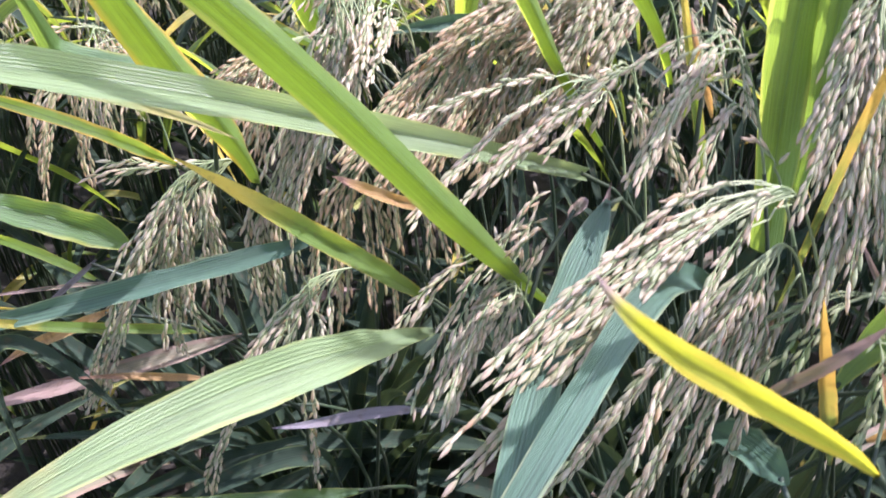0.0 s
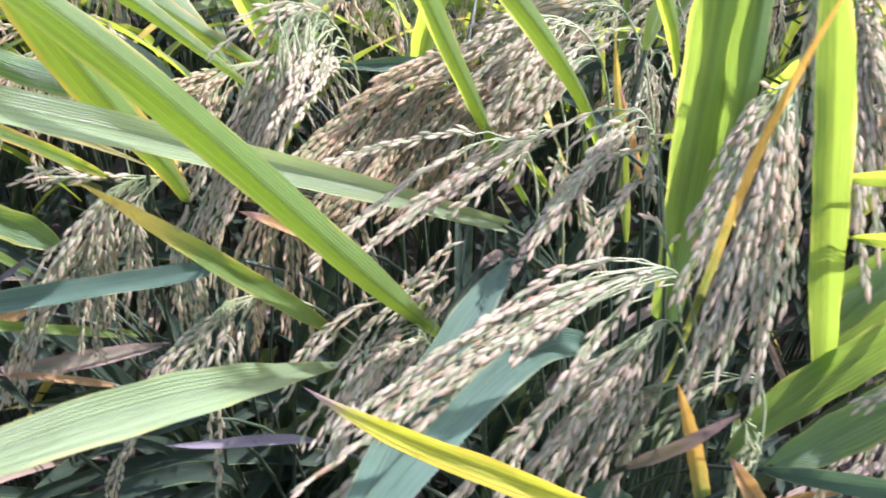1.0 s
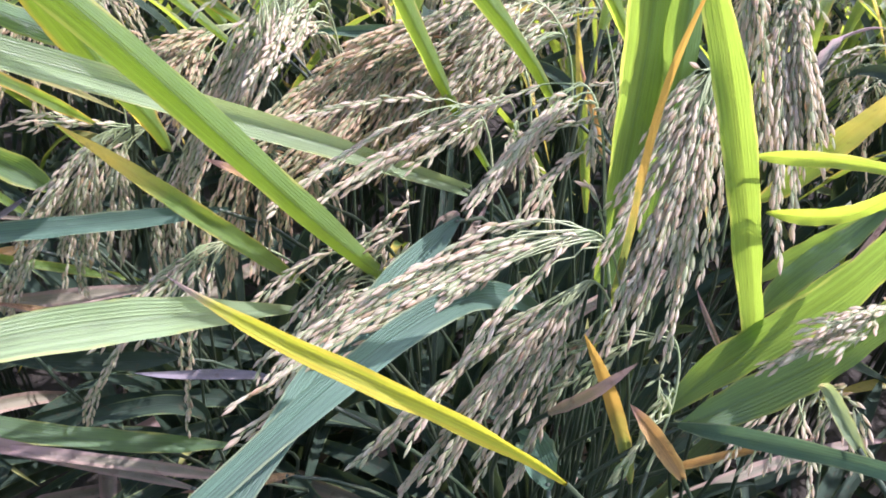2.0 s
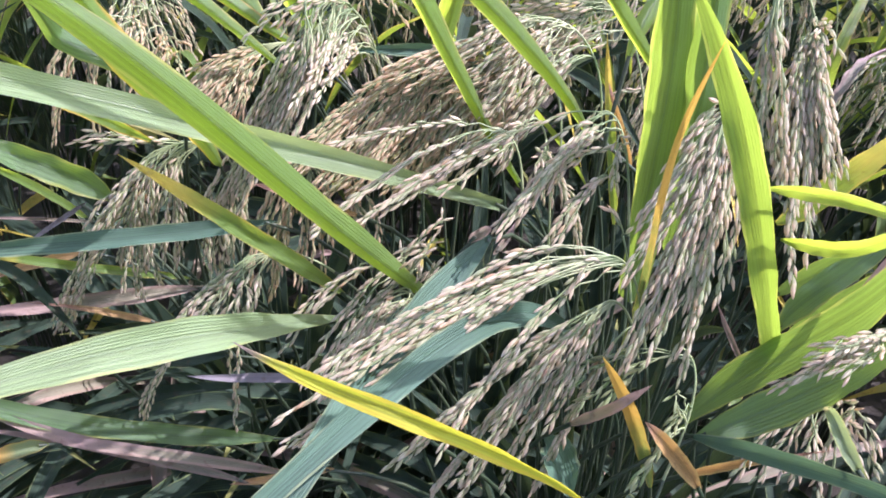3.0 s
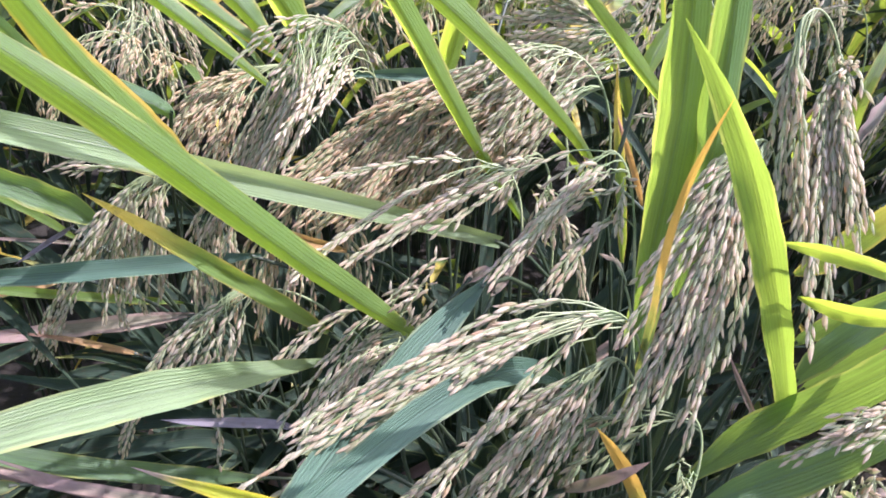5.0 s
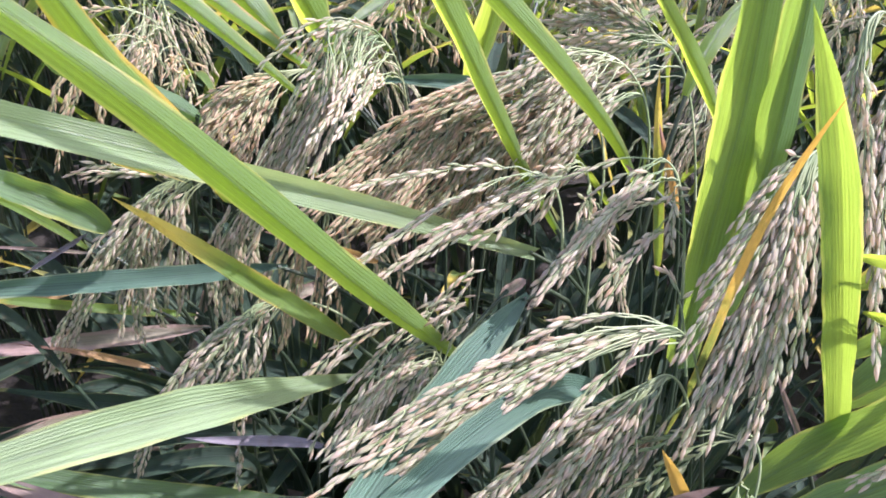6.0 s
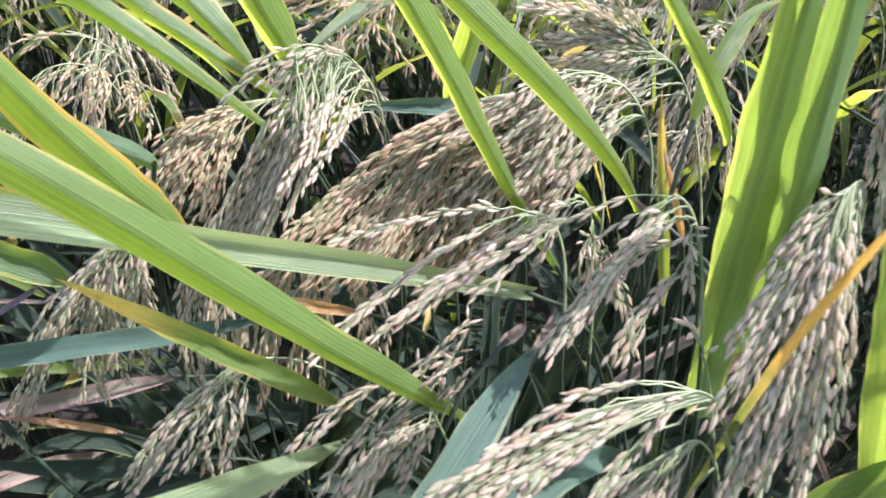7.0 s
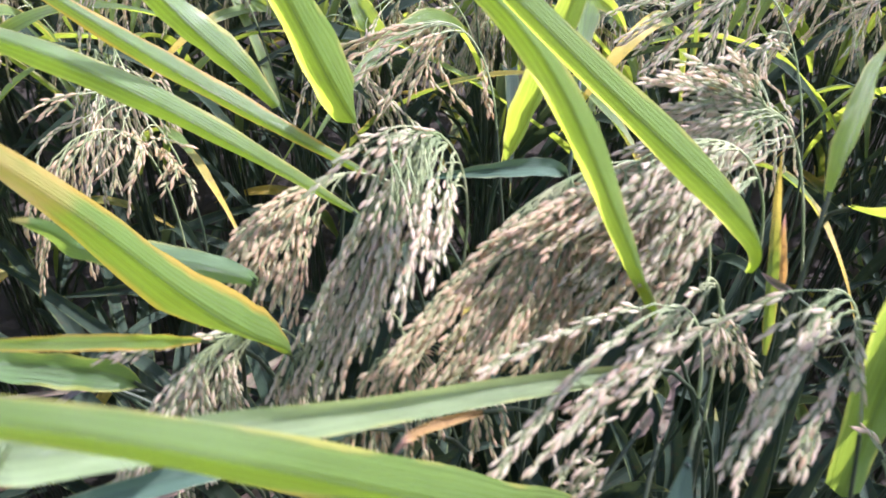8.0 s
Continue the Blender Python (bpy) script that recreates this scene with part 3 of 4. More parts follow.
middle.blade(((0.001, 0.608, 0.794), (0.011, 0.595, 0.838), (0.020, 0.587, 0.883), (0.030, 0.584, 0.928)), 0.0184, "fresh", "fresh green blade with yellowish margins", (0, 0), 0.15, 1.0, True, -0.7, (0.14, 0.28))
middle.blade(((0.046, 0.625, 0.873), (0.048, 0.660, 0.884), (0.052, 0.696, 0.880), (0.064, 0.726, 0.863)), 0.0165, "fresh", "fresh green blade with yellowish margins", (0, 0), 0.15, 1.0, True, 0.28, (0.14, 0.28))
right.blade(((0.165, 0.473, 0.761), (0.157, 0.474, 0.811), (0.142, 0.477, 0.860), (0.133, 0.480, 0.910)), 0.0068, "yellowing", "green blade turning yellow at tip and margins", (0, 0), 0, 1.0, True, 0.28, (0.14, 0.28))
near.blade(((0.263, 0.213, 0.853), (0.249, 0.221, 0.863), (0.248, 0.235, 0.872), (0.248, 0.244, 0.858)), 0.0064, "pale", "pale green blade with a silvery sheen", (0, 0), 0, 1.0, True, 0.28, (0.14, 0.28))
near.blade(((0.148, 0.223, 0.786), (0.144, 0.249, 0.775), (0.141, 0.272, 0.758), (0.139, 0.292, 0.737)), 0.0184, "shade_teal", "green blade in a bluish shaded tone", (0, 0), 0.05, 1.0, True, 0.28, (0.14, 0.28))
right.blade(((0.283, 0.493, 0.867), (0.293, 0.506, 0.883), (0.300, 0.524, 0.893), (0.313, 0.541, 0.891)), 0.0110, "pink", "russet half dried blade", (60, 60), 0.1, 1.0, True, 0.28, (0.14, 0.28))
right.blade(((0.252, 0.405, 0.920), (0.240, 0.391, 0.943), (0.246, 0.401, 0.966), (0.258, 0.428, 0.977)), 0.0064, "yellowing", "green blade turning yellow at tip and margins", (0, 0), 0.05, 1.0, True, 0.28, (0.14, 0.28))
right.blade(((0.272, 0.390, 0.765), (0.277, 0.395, 0.791), (0.299, 0.399, 0.810), (0.318, 0.413, 0.829)), 0.0161, "mid", "plain green blade with a pale midrib", (0, 0), 0.1, 1.0, True, 0.28, (0.14, 0.28))
right.blade(((0.146, 0.444, 0.908), (0.151, 0.461, 0.938), (0.164, 0.488, 0.950), (0.180, 0.519, 0.944)), 0.0101, "fresh", "fresh green blade with yellowish margins", (0, 0), 0.06, 1.0, True, -0.7, (0.14, 0.28))
middle.blade(((0.039, 0.546, 0.835), (0.028, 0.531, 0.857), (0.005, 0.516, 0.862), (-0.025, 0.509, 0.860)), 0.0106, "shade_teal", "green blade in a bluish shaded tone", (0, 0), 0.03, 1.0, True, 0.28, (0.14, 0.28))
back.blade(((-0.107, 0.783, 0.772), (-0.115, 0.790, 0.786), (-0.123, 0.796, 0.799), (-0.133, 0.801, 0.812)), 0.0215, "fresh", "fresh green blade with yellowish margins", (0, 0), 0.1, 1.0, True, 0.28, (0.14, 0.28))
right.blade(((0.171, 0.498, 0.795), (0.162, 0.490, 0.828), (0.147, 0.480, 0.857), (0.139, 0.464, 0.885)), 0.0044, "orange", "orange dried blade", (0, 0), 0, 1.0, True, 0.28, (0.14, 0.28))
right.blade(((0.085, 0.383, 0.796), (0.089, 0.396, 0.792), (0.094, 0.408, 0.795), (0.097, 0.419, 0.803)), 0.0046, "pink", "russet half dried blade", (0, 30), 0, 1.0, True, 0.28, (0.14, 0.28))
right.blade(((0.069, 0.375, 0.809), (0.074, 0.381, 0.812), (0.079, 0.389, 0.811), (0.081, 0.396, 0.807)), 0.0064, "pink", "russet half dried blade", (0, 0), 0, 1.0, True, 0.28, (0.14, 0.28))
left.blade(((-0.147, 0.360, 0.699), (-0.168, 0.357, 0.704), (-0.187, 0.352, 0.710), (-0.206, 0.345, 0.716)), 0.0048, "orange", "orange dried blade", (0, 0), 0.03, 1.0, True, 0.28, (0.14, 0.28))
left.blade(((-0.171, 0.251, 0.692), (-0.181, 0.244, 0.695), (-0.191, 0.235, 0.697), (-0.200, 0.224, 0.697)), 0.0097, "amber", "narrow blade turned amber above a green base", (0, 0), 0.05, 1.0, True, 0.28, (0.14, 0.28))
left.blade(((-0.028, 0.299, 0.638), (-0.074, 0.275, 0.673), (-0.130, 0.259, 0.689), (-0.193, 0.256, 0.688)), 0.0080, "pink", "russet half dried blade", (0, 0), 0.05, 1.0, True, 0.28, (0.14, 0.28))
right.blade(((0.000, 0.301, 0.651), (-0.021, 0.291, 0.651), (-0.043, 0.281, 0.652), (-0.064, 0.272, 0.653)), 0.0064, "orange", "orange dried blade", (0, 0), 0, 1.0, True, 0.28, (0.14, 0.28))
# Three low blades whose colour also carries the shade.
left.blade(((-0.192, 0.336, 0.689), (-0.240, 0.350, 0.756), (-0.269, 0.344, 0.771), (-0.253, 0.318, 0.715)), 0.0087, "shade_deep", "green blade with shade put into its dark colour", (0, 0), 0.05, 1.0, True, 0.28, (0.14, 0.28))
left.blade(((-0.075, 0.345, 0.628), (-0.080, 0.345, 0.666), (-0.118, 0.320, 0.667), (-0.178, 0.290, 0.649)), 0.0129, "shade_deep", "green blade with shade put into its dark colour", (0, 0), 0.05, 1.0, True, 0.28, (0.14, 0.28))
left.blade(((-0.115, 0.399, 0.633), (-0.151, 0.378, 0.637), (-0.189, 0.361, 0.646), (-0.227, 0.349, 0.658)), 0.0141, "shade_deep", "green blade with shade put into its dark colour", (0, 0), 0.05, 1.0, True, 0.28, (0.14, 0.28))
left.blade(((-0.254, 0.470, 0.684), (-0.278, 0.460, 0.690), (-0.307, 0.450, 0.693), (-0.352, 0.440, 0.693)), 0.003, "pink", "thin dry straw coloured blade", (0, 0), 0, 1.0, True, 0.28, (0.14, 0.28))
left.blade(((-0.247, 0.450, 0.722), (-0.268, 0.450, 0.704), (-0.287, 0.445, 0.689), (-0.306, 0.440, 0.674)), 0.0042, "grey", "grey withered blade", (0, 0), 0, 1.0, True, 0.28, (0.14, 0.28))
right.blade(((0.267, 0.380, 0.723), (0.251, 0.380, 0.749), (0.237, 0.380, 0.772), (0.228, 0.380, 0.789)), 0.0036, "pink", "russet half dried blade", (0, 0), 0, 1.0, True, 0.28, (0.14, 0.28))
edge.blade(((0.296, 0.370, 0.795), (0.299, 0.370, 0.813), (0.299, 0.365, 0.835), (0.300, 0.360, 0.861)), 0.006, "pink", "russet half dried blade", (0, 0), 0.05, 1.0, True, 0.28, (0.14, 0.28))
edge.blade(((0.275, 0.430, 0.760), (0.292, 0.430, 0.783), (0.304, 0.425, 0.805), (0.324, 0.420, 0.832)), 0.012, "mid", "plain green blade with a pale midrib", (0, 0), 0.1, 1.0, True, 0.28, (0.14, 0.28))
edge.blade(((0.289, 0.420, 0.730), (0.305, 0.420, 0.759), (0.319, 0.415, 0.788), (0.334, 0.410, 0.816)), 0.012, "mid", "plain green blade with a pale midrib", (0, 0), 0.1, 1.0, True, 0.28, (0.14, 0.28))
right.blade(((0.224, 0.310, 0.705), (0.238, 0.305, 0.723), (0.251, 0.300, 0.740), (0.267, 0.295, 0.758)), 0.0052, "orange", "orange dried blade", (0, 0), 0.03, 1.0, True, 0.28, (0.14, 0.28))
right.blade(((0.143, 0.430, 0.862), (0.136, 0.430, 0.866), (0.130, 0.430, 0.869), (0.123, 0.430, 0.875)), 0.004, "pink", "curled dry blade tip", (0, 0), 0, 1.0, True, 0.28, (0.14, 0.28))

right.panicle(((0.177, 0.301, 0.820), (0.168, 0.311, 0.851), (0.161, 0.310, 0.871), (0.148, 0.303, 0.877)), (
    ((0.108, 0.299, 0.885), (0.076, 0.266, 0.867), 1),
    ((0.088, 0.277, 0.877), (0.030, 0.218, 0.858), 3),
    ((0.085, 0.263, 0.870), (0.017, 0.191, 0.851), 2),
    ((0.076, 0.245, 0.861), (0.018, 0.187, 0.836), 2),
    ((0.101, 0.268, 0.867), (0.062, 0.231, 0.864), 1),
    ((0.127, 0.291, 0.874), (0.098, 0.270, 0.861), 2),
    ((0.119, 0.280, 0.864), (0.083, 0.211, 0.820), 1),
    ((0.140, 0.301, 0.876), (0.129, 0.285, 0.867), 1),), "drooping tan panicle full of grain", 170, 0.008, 0.22, True, 0.0027, "ripe")
right.panicle(((0.177, 0.310, 0.801), (0.166, 0.310, 0.842), (0.155, 0.306, 0.851), (0.148, 0.300, 0.844)), (
    ((0.141, 0.286, 0.843), (0.104, 0.250, 0.805), 2),
    ((0.149, 0.285, 0.829), (0.125, 0.257, 0.793), 3),
    ((0.129, 0.273, 0.816), (0.095, 0.240, 0.756), 3),
    ((0.139, 0.276, 0.820), (0.115, 0.243, 0.758), 2),
    ((0.105, 0.272, 0.815), (0.055, 0.235, 0.765), 3),
    ((0.149, 0.276, 0.795), (0.133, 0.252, 0.752), 3),
    ((0.109, 0.269, 0.782), (0.079, 0.246, 0.736), 3),), "drooping tan panicle full of grain", 130, 0.008, 0.12, True, 0.0036, "ripe")
right.panicle(((0.249, 0.431, 0.787), (0.228, 0.414, 0.899), (0.208, 0.381, 0.947), (0.194, 0.362, 0.937)), (
    ((0.184, 0.359, 0.934), (0.176, 0.345, 0.917), 2),
    ((0.182, 0.346, 0.919), (0.166, 0.327, 0.895), 2),
    ((0.184, 0.342, 0.914), (0.164, 0.316, 0.879), 2),
    ((0.181, 0.335, 0.905), (0.161, 0.303, 0.866), 2),
    ((0.185, 0.328, 0.896), (0.162, 0.278, 0.838), 2),
    ((0.189, 0.329, 0.897), (0.168, 0.281, 0.842), 2),
    ((0.192, 0.328, 0.895), (0.175, 0.277, 0.839), 2),
    ((0.197, 0.331, 0.896), (0.179, 0.290, 0.850), 2),
    ((0.200, 0.333, 0.896), (0.188, 0.278, 0.837), 2),
    ((0.203, 0.335, 0.895), (0.194, 0.302, 0.857), 2),
    ((0.207, 0.338, 0.893), (0.206, 0.308, 0.858), 2),
    ((0.194, 0.347, 0.916), (0.184, 0.324, 0.888), 2),), "drooping tan panicle full of grain", 170, 0.008, 0.12, True, 0.0038, "ripe")
right.panicle(((0.255, 0.425, 0.912), (0.233, 0.428, 0.977), (0.215, 0.416, 0.994), (0.208, 0.403, 0.984)), (
    ((0.209, 0.391, 0.957), (0.206, 0.383, 0.938), 2),
    ((0.212, 0.387, 0.950), (0.215, 0.355, 0.904), 3),
    ((0.220, 0.384, 0.947), (0.225, 0.352, 0.904), 3),
    ((0.223, 0.383, 0.948), (0.235, 0.338, 0.888), 3),
    ((0.228, 0.376, 0.936), (0.240, 0.315, 0.867), 1),
    ((0.230, 0.378, 0.942), (0.245, 0.326, 0.878), 2),
    ((0.231, 0.382, 0.949), (0.243, 0.354, 0.906), 3),
    ((0.234, 0.383, 0.953), (0.248, 0.362, 0.922), 2),
    ((0.235, 0.378, 0.943), (0.255, 0.346, 0.905), 1),
    ((0.233, 0.390, 0.967), (0.238, 0.381, 0.951), 2),), "pale straw panicle hanging in full sun", 120, 0.0078, 0.15, True, 0.0045, "ripe", True)
middle.panicle(((-0.026, 0.500, 0.750), (-0.008, 0.520, 0.852), (-0.032, 0.500, 0.917), (-0.060, 0.465, 0.911)), (
    ((-0.062, 0.460, 0.897), (-0.117, 0.400, 0.788), 6),
    ((-0.057, 0.460, 0.892), (-0.103, 0.400, 0.793), 6),
    ((-0.051, 0.460, 0.889), (-0.089, 0.400, 0.799), 6),
    ((-0.046, 0.460, 0.886), (-0.076, 0.400, 0.813), 6),
    ((-0.042, 0.460, 0.887), (-0.061, 0.400, 0.839), 5),
    ((-0.034, 0.460, 0.887), (-0.045, 0.400, 0.878), 6),
    ((-0.027, 0.460, 0.884), (-0.034, 0.400, 0.881), 6),
    ((-0.075, 0.475, 0.902), (-0.099, 0.450, 0.886), 1),
    ((-0.061, 0.475, 0.916), (-0.085, 0.450, 0.903), 1),
    ((-0.047, 0.475, 0.920), (-0.072, 0.450, 0.894), 1),), "pale sunlit panicle arching down in long strands", 150, 0.0078, 0.33, True, 0.0055, "ripe", True)
middle.panicle(((0.117, 0.470, 0.818), (0.113, 0.500, 0.901), (0.056, 0.500, 0.906), (0.001, 0.450, 0.879)), (
    ((0.002, 0.450, 0.873), (-0.049, 0.385, 0.841), 8),
    ((0.011, 0.450, 0.868), (-0.044, 0.385, 0.831), 8),
    ((0.020, 0.450, 0.861), (-0.036, 0.385, 0.824), 8),
    ((0.032, 0.450, 0.863), (-0.023, 0.385, 0.823), 8),
    ((0.043, 0.450, 0.860), (-0.007, 0.385, 0.830), 8),
    ((0.054, 0.450, 0.849), (0.009, 0.400, 0.819), 8),
    ((0.062, 0.450, 0.845), (0.023, 0.410, 0.815), 8),
    ((0.068, 0.450, 0.842), (0.040, 0.425, 0.813), 6),
    ((0.042, 0.465, 0.894), (-0.012, 0.430, 0.875), 6),
    ((0.055, 0.465, 0.900), (0.006, 0.430, 0.893), 6),
    ((0.070, 0.465, 0.895), (0.028, 0.430, 0.888), 6),
    ((0.085, 0.465, 0.889), (0.047, 0.430, 0.883), 6),), "long drooping panicle of many tan strands", 200, 0.0078, 0.26, True, 0.006, "warm", True)
middle.panicle(((0.140, 0.480, 0.848), (0.131, 0.490, 0.919), (0.090, 0.480, 0.927), (0.055, 0.460, 0.908)), (
    ((0.075, 0.455, 0.924), (0.034, 0.425, 0.901), 7),
    ((0.088, 0.455, 0.916), (0.050, 0.425, 0.892), 7),
    ((0.102, 0.455, 0.905), (0.063, 0.425, 0.877), 7),
    ((0.110, 0.455, 0.892), (0.080, 0.425, 0.866), 7),
    ((0.072, 0.455, 0.896), (0.030, 0.425, 0.863), 7),
    ((0.084, 0.455, 0.880), (0.050, 0.425, 0.848), 7),
    ((0.098, 0.455, 0.868), (0.073, 0.425, 0.841), 7),), "drooping tan panicle behind narrow green blades", 0, 0.0076, 0.2, True, 0.005, "ripe", True)
right.panicle(((0.178, 0.500, 0.813), (0.157, 0.515, 0.901), (0.141, 0.510, 0.919), (0.116, 0.500, 0.922)), (
    ((0.115, 0.495, 0.941), (0.092, 0.470, 0.967), 4),
    ((0.105, 0.495, 0.937), (0.058, 0.470, 0.949), 4),
    ((0.104, 0.495, 0.932), (0.067, 0.470, 0.956), 4),
    ((0.111, 0.495, 0.926), (0.059, 0.470, 0.932), 4),
    ((0.118, 0.495, 0.922), (0.073, 0.470, 0.923), 4),
    ((0.120, 0.495, 0.913), (0.053, 0.470, 0.910), 4),
    ((0.115, 0.495, 0.901), (0.045, 0.470, 0.892), 4),
    ((0.125, 0.495, 0.894), (0.079, 0.470, 0.891), 4),), "pale tan panicle of nearly level strands", 150, 0.0078, 0.2, True, 0.004, "ripe", True)
right.panicle(((0.120, 0.420, 0.769), (0.112, 0.430, 0.854), (0.104, 0.425, 0.876), (0.095, 0.420, 0.878)), (
    ((0.102, 0.412, 0.865), (0.103, 0.400, 0.840), 1),
    ((0.107, 0.412, 0.862), (0.111, 0.400, 0.834), 1),
    ((0.115, 0.412, 0.860), (0.124, 0.400, 0.829), 1),
    ((0.094, 0.412, 0.872), (0.084, 0.400, 0.855), 1),
    ((0.122, 0.412, 0.854), (0.140, 0.400, 0.799), 1),
    ((0.089, 0.412, 0.873), (0.076, 0.400, 0.863), 1),), "sparse tan panicle hanging among green stems", 0, 0.0078, 0.2, True, 0.004, "ripe")
left.panicle(((-0.062, 0.503, 0.852), (-0.075, 0.507, 0.860), (-0.094, 0.504, 0.860), (-0.106, 0.498, 0.856)), (
    ((-0.121, 0.479, 0.854), (-0.138, 0.452, 0.847), 9),
    ((-0.115, 0.472, 0.844), (-0.130, 0.435, 0.827), 9),
    ((-0.102, 0.468, 0.836), (-0.109, 0.431, 0.816), 9),
    ((-0.130, 0.475, 0.853), (-0.145, 0.447, 0.830), 9),), "tan panicle drooping behind a green blade", 60, 0.0076, 0.2, True, 0.006, "warm", True)
right.panicle(((0.099, 0.390, 0.826), (0.096, 0.398, 0.861), (0.089, 0.403, 0.877), (0.076, 0.399, 0.880)), (
    ((0.041, 0.383, 0.887), (-0.006, 0.348, 0.887), 0),
    ((0.045, 0.378, 0.877), (-0.005, 0.312, 0.859), 1),
    ((0.071, 0.383, 0.874), (0.015, 0.324, 0.856), 2),
    ((0.084, 0.382, 0.870), (0.053, 0.351, 0.862), 1),
    ((0.061, 0.373, 0.869), (0.029, 0.340, 0.862), 1),), "drooping tan panicle full of grain", 100, 0.008, 0.14, True, 0.003, "ripe")
right.panicle(((0.162, 0.363, 0.844), (0.154, 0.380, 0.888), (0.147, 0.388, 0.907), (0.136, 0.388, 0.908)), (
    ((0.127, 0.377, 0.899), (0.090, 0.314, 0.871), 3),
    ((0.124, 0.366, 0.894), (0.102, 0.330, 0.876), 2),
    ((0.130, 0.383, 0.903), (0.108, 0.373, 0.893), 0),
    ((0.142, 0.381, 0.900), (0.148, 0.359, 0.881), 1),
    ((0.141, 0.369, 0.885), (0.122, 0.327, 0.863), 1),
    ((0.099, 0.392, 0.893), (0.040, 0.348, 0.864), 0),), "drooping tan panicle full of grain", 100, 0.008, 0.12, True, 0.0035, "ripe")
left.panicle(((-0.098, 0.415, 0.764), (-0.099, 0.433, 0.820), (-0.122, 0.416, 0.832), (-0.146, 0.396, 0.824)), (
    ((-0.164, 0.385, 0.808), (-0.187, 0.351, 0.767), 4),
    ((-0.157, 0.384, 0.801), (-0.168, 0.363, 0.751), 5),
    ((-0.144, 0.391, 0.799), (-0.152, 0.371, 0.748), 5),
    ((-0.132, 0.399, 0.800), (-0.131, 0.380, 0.750), 5),
    ((-0.115, 0.404, 0.794), (-0.113, 0.389, 0.730), 5),
    ((-0.099, 0.416, 0.799), (-0.101, 0.394, 0.740), 5),
    ((-0.159, 0.394, 0.832), (-0.178, 0.381, 0.833), 2),
    ((-0.178, 0.359, 0.773), (-0.227, 0.351, 0.680), 4),
    ((-0.159, 0.368, 0.769), (-0.168, 0.373, 0.715), 3),), "drooping tan panicle full of grain", 170, 0.0075, 0.12, True, 0.007, "ripe")
left.panicle(((-0.044, 0.406, 0.783), (-0.046, 0.424, 0.840), (-0.054, 0.415, 0.851), (-0.063, 0.407, 0.844)), (
    ((-0.070, 0.397, 0.818), (-0.074, 0.366, 0.769), 4),
    ((-0.055, 0.400, 0.814), (-0.054, 0.363, 0.757), 4),
    ((-0.043, 0.408, 0.801), (-0.040, 0.368, 0.756), 4),
    ((-0.026, 0.404, 0.822), (-0.026, 0.388, 0.787), 4),
    ((-0.007, 0.418, 0.815), (-0.007, 0.389, 0.780), 4),), "drooping tan panicle full of grain", 80, 0.0075, 0.12, True, 0.008, "warm")
left.panicle(((-0.020, 0.380, 0.760), (-0.041, 0.376, 0.779), (-0.056, 0.363, 0.787), (-0.071, 0.353, 0.784)), (
    ((-0.093, 0.330, 0.773), (-0.114, 0.302, 0.739), 2),
    ((-0.080, 0.332, 0.769), (-0.099, 0.309, 0.747), 2),
    ((-0.067, 0.337, 0.767), (-0.083, 0.315, 0.744), 1),
    ((-0.056, 0.336, 0.761), (-0.063, 0.323, 0.747), 1),
    ((-0.075, 0.333, 0.711), (-0.081, 0.324, 0.645), 1),
    ((-0.119, 0.315, 0.713), (-0.141, 0.301, 0.654), 1),), "half filled tan and green drooping panicle", 0, 0.008, 0.2, True, 0.005, "ripe")
right.panicle(((0.055, 0.338, 0.758), (0.042, 0.343, 0.793), (0.031, 0.343, 0.810), (0.021, 0.343, 0.812)), (
    ((0.013, 0.319, 0.791), (-0.001, 0.275, 0.771), 3),
    ((0.022, 0.314, 0.784), (0.009, 0.273, 0.766), 3),
    ((-0.002, 0.324, 0.801), (-0.022, 0.298, 0.784), 2),
    ((0.029, 0.325, 0.793), (0.018, 0.303, 0.775), 3),
    ((0.045, 0.329, 0.793), (0.033, 0.311, 0.765), 3),
    ((0.052, 0.360, 0.809), (0.030, 0.333, 0.800), 3),
    ((0.056, 0.370, 0.820), (0.033, 0.348, 0.815), 3),), "drooping tan panicle full of grain", 0, 0.008, 0.12, True, 0.007, "ripe")
near.panicle(((0.197, 0.254, 0.772), (0.208, 0.280, 0.808), (0.207, 0.293, 0.827), (0.192, 0.294, 0.832)), (
    ((0.169, 0.294, 0.826), (0.141, 0.278, 0.809), 1),
    ((0.168, 0.287, 0.820), (0.148, 0.270, 0.802), 1),
    ((0.203, 0.281, 0.815), (0.190, 0.255, 0.797), 1),
    ((0.192, 0.258, 0.800), (0.179, 0.241, 0.784), 1),
    ((0.188, 0.282, 0.819), (0.197, 0.269, 0.810), 0),), "half empty curled panicle with green branches", 60, 0.008, 0.35, True, 0.005, "unripe")
edge.panicle(((0.368, 0.340, 0.772), (0.332, 0.330, 0.848), (0.305, 0.315, 0.860), (0.285, 0.300, 0.857)), (
    ((0.267, 0.292, 0.843), (0.237, 0.278, 0.830), 2),
    ((0.273, 0.292, 0.850), (0.249, 0.278, 0.845), 2),
    ((0.278, 0.292, 0.858), (0.254, 0.278, 0.860), 2),
    ((0.286, 0.292, 0.856), (0.263, 0.278, 0.849), 2),), "tan panicle lying along a broad green blade", 60, 0.008, 0.15, True, 0.003, "ripe")
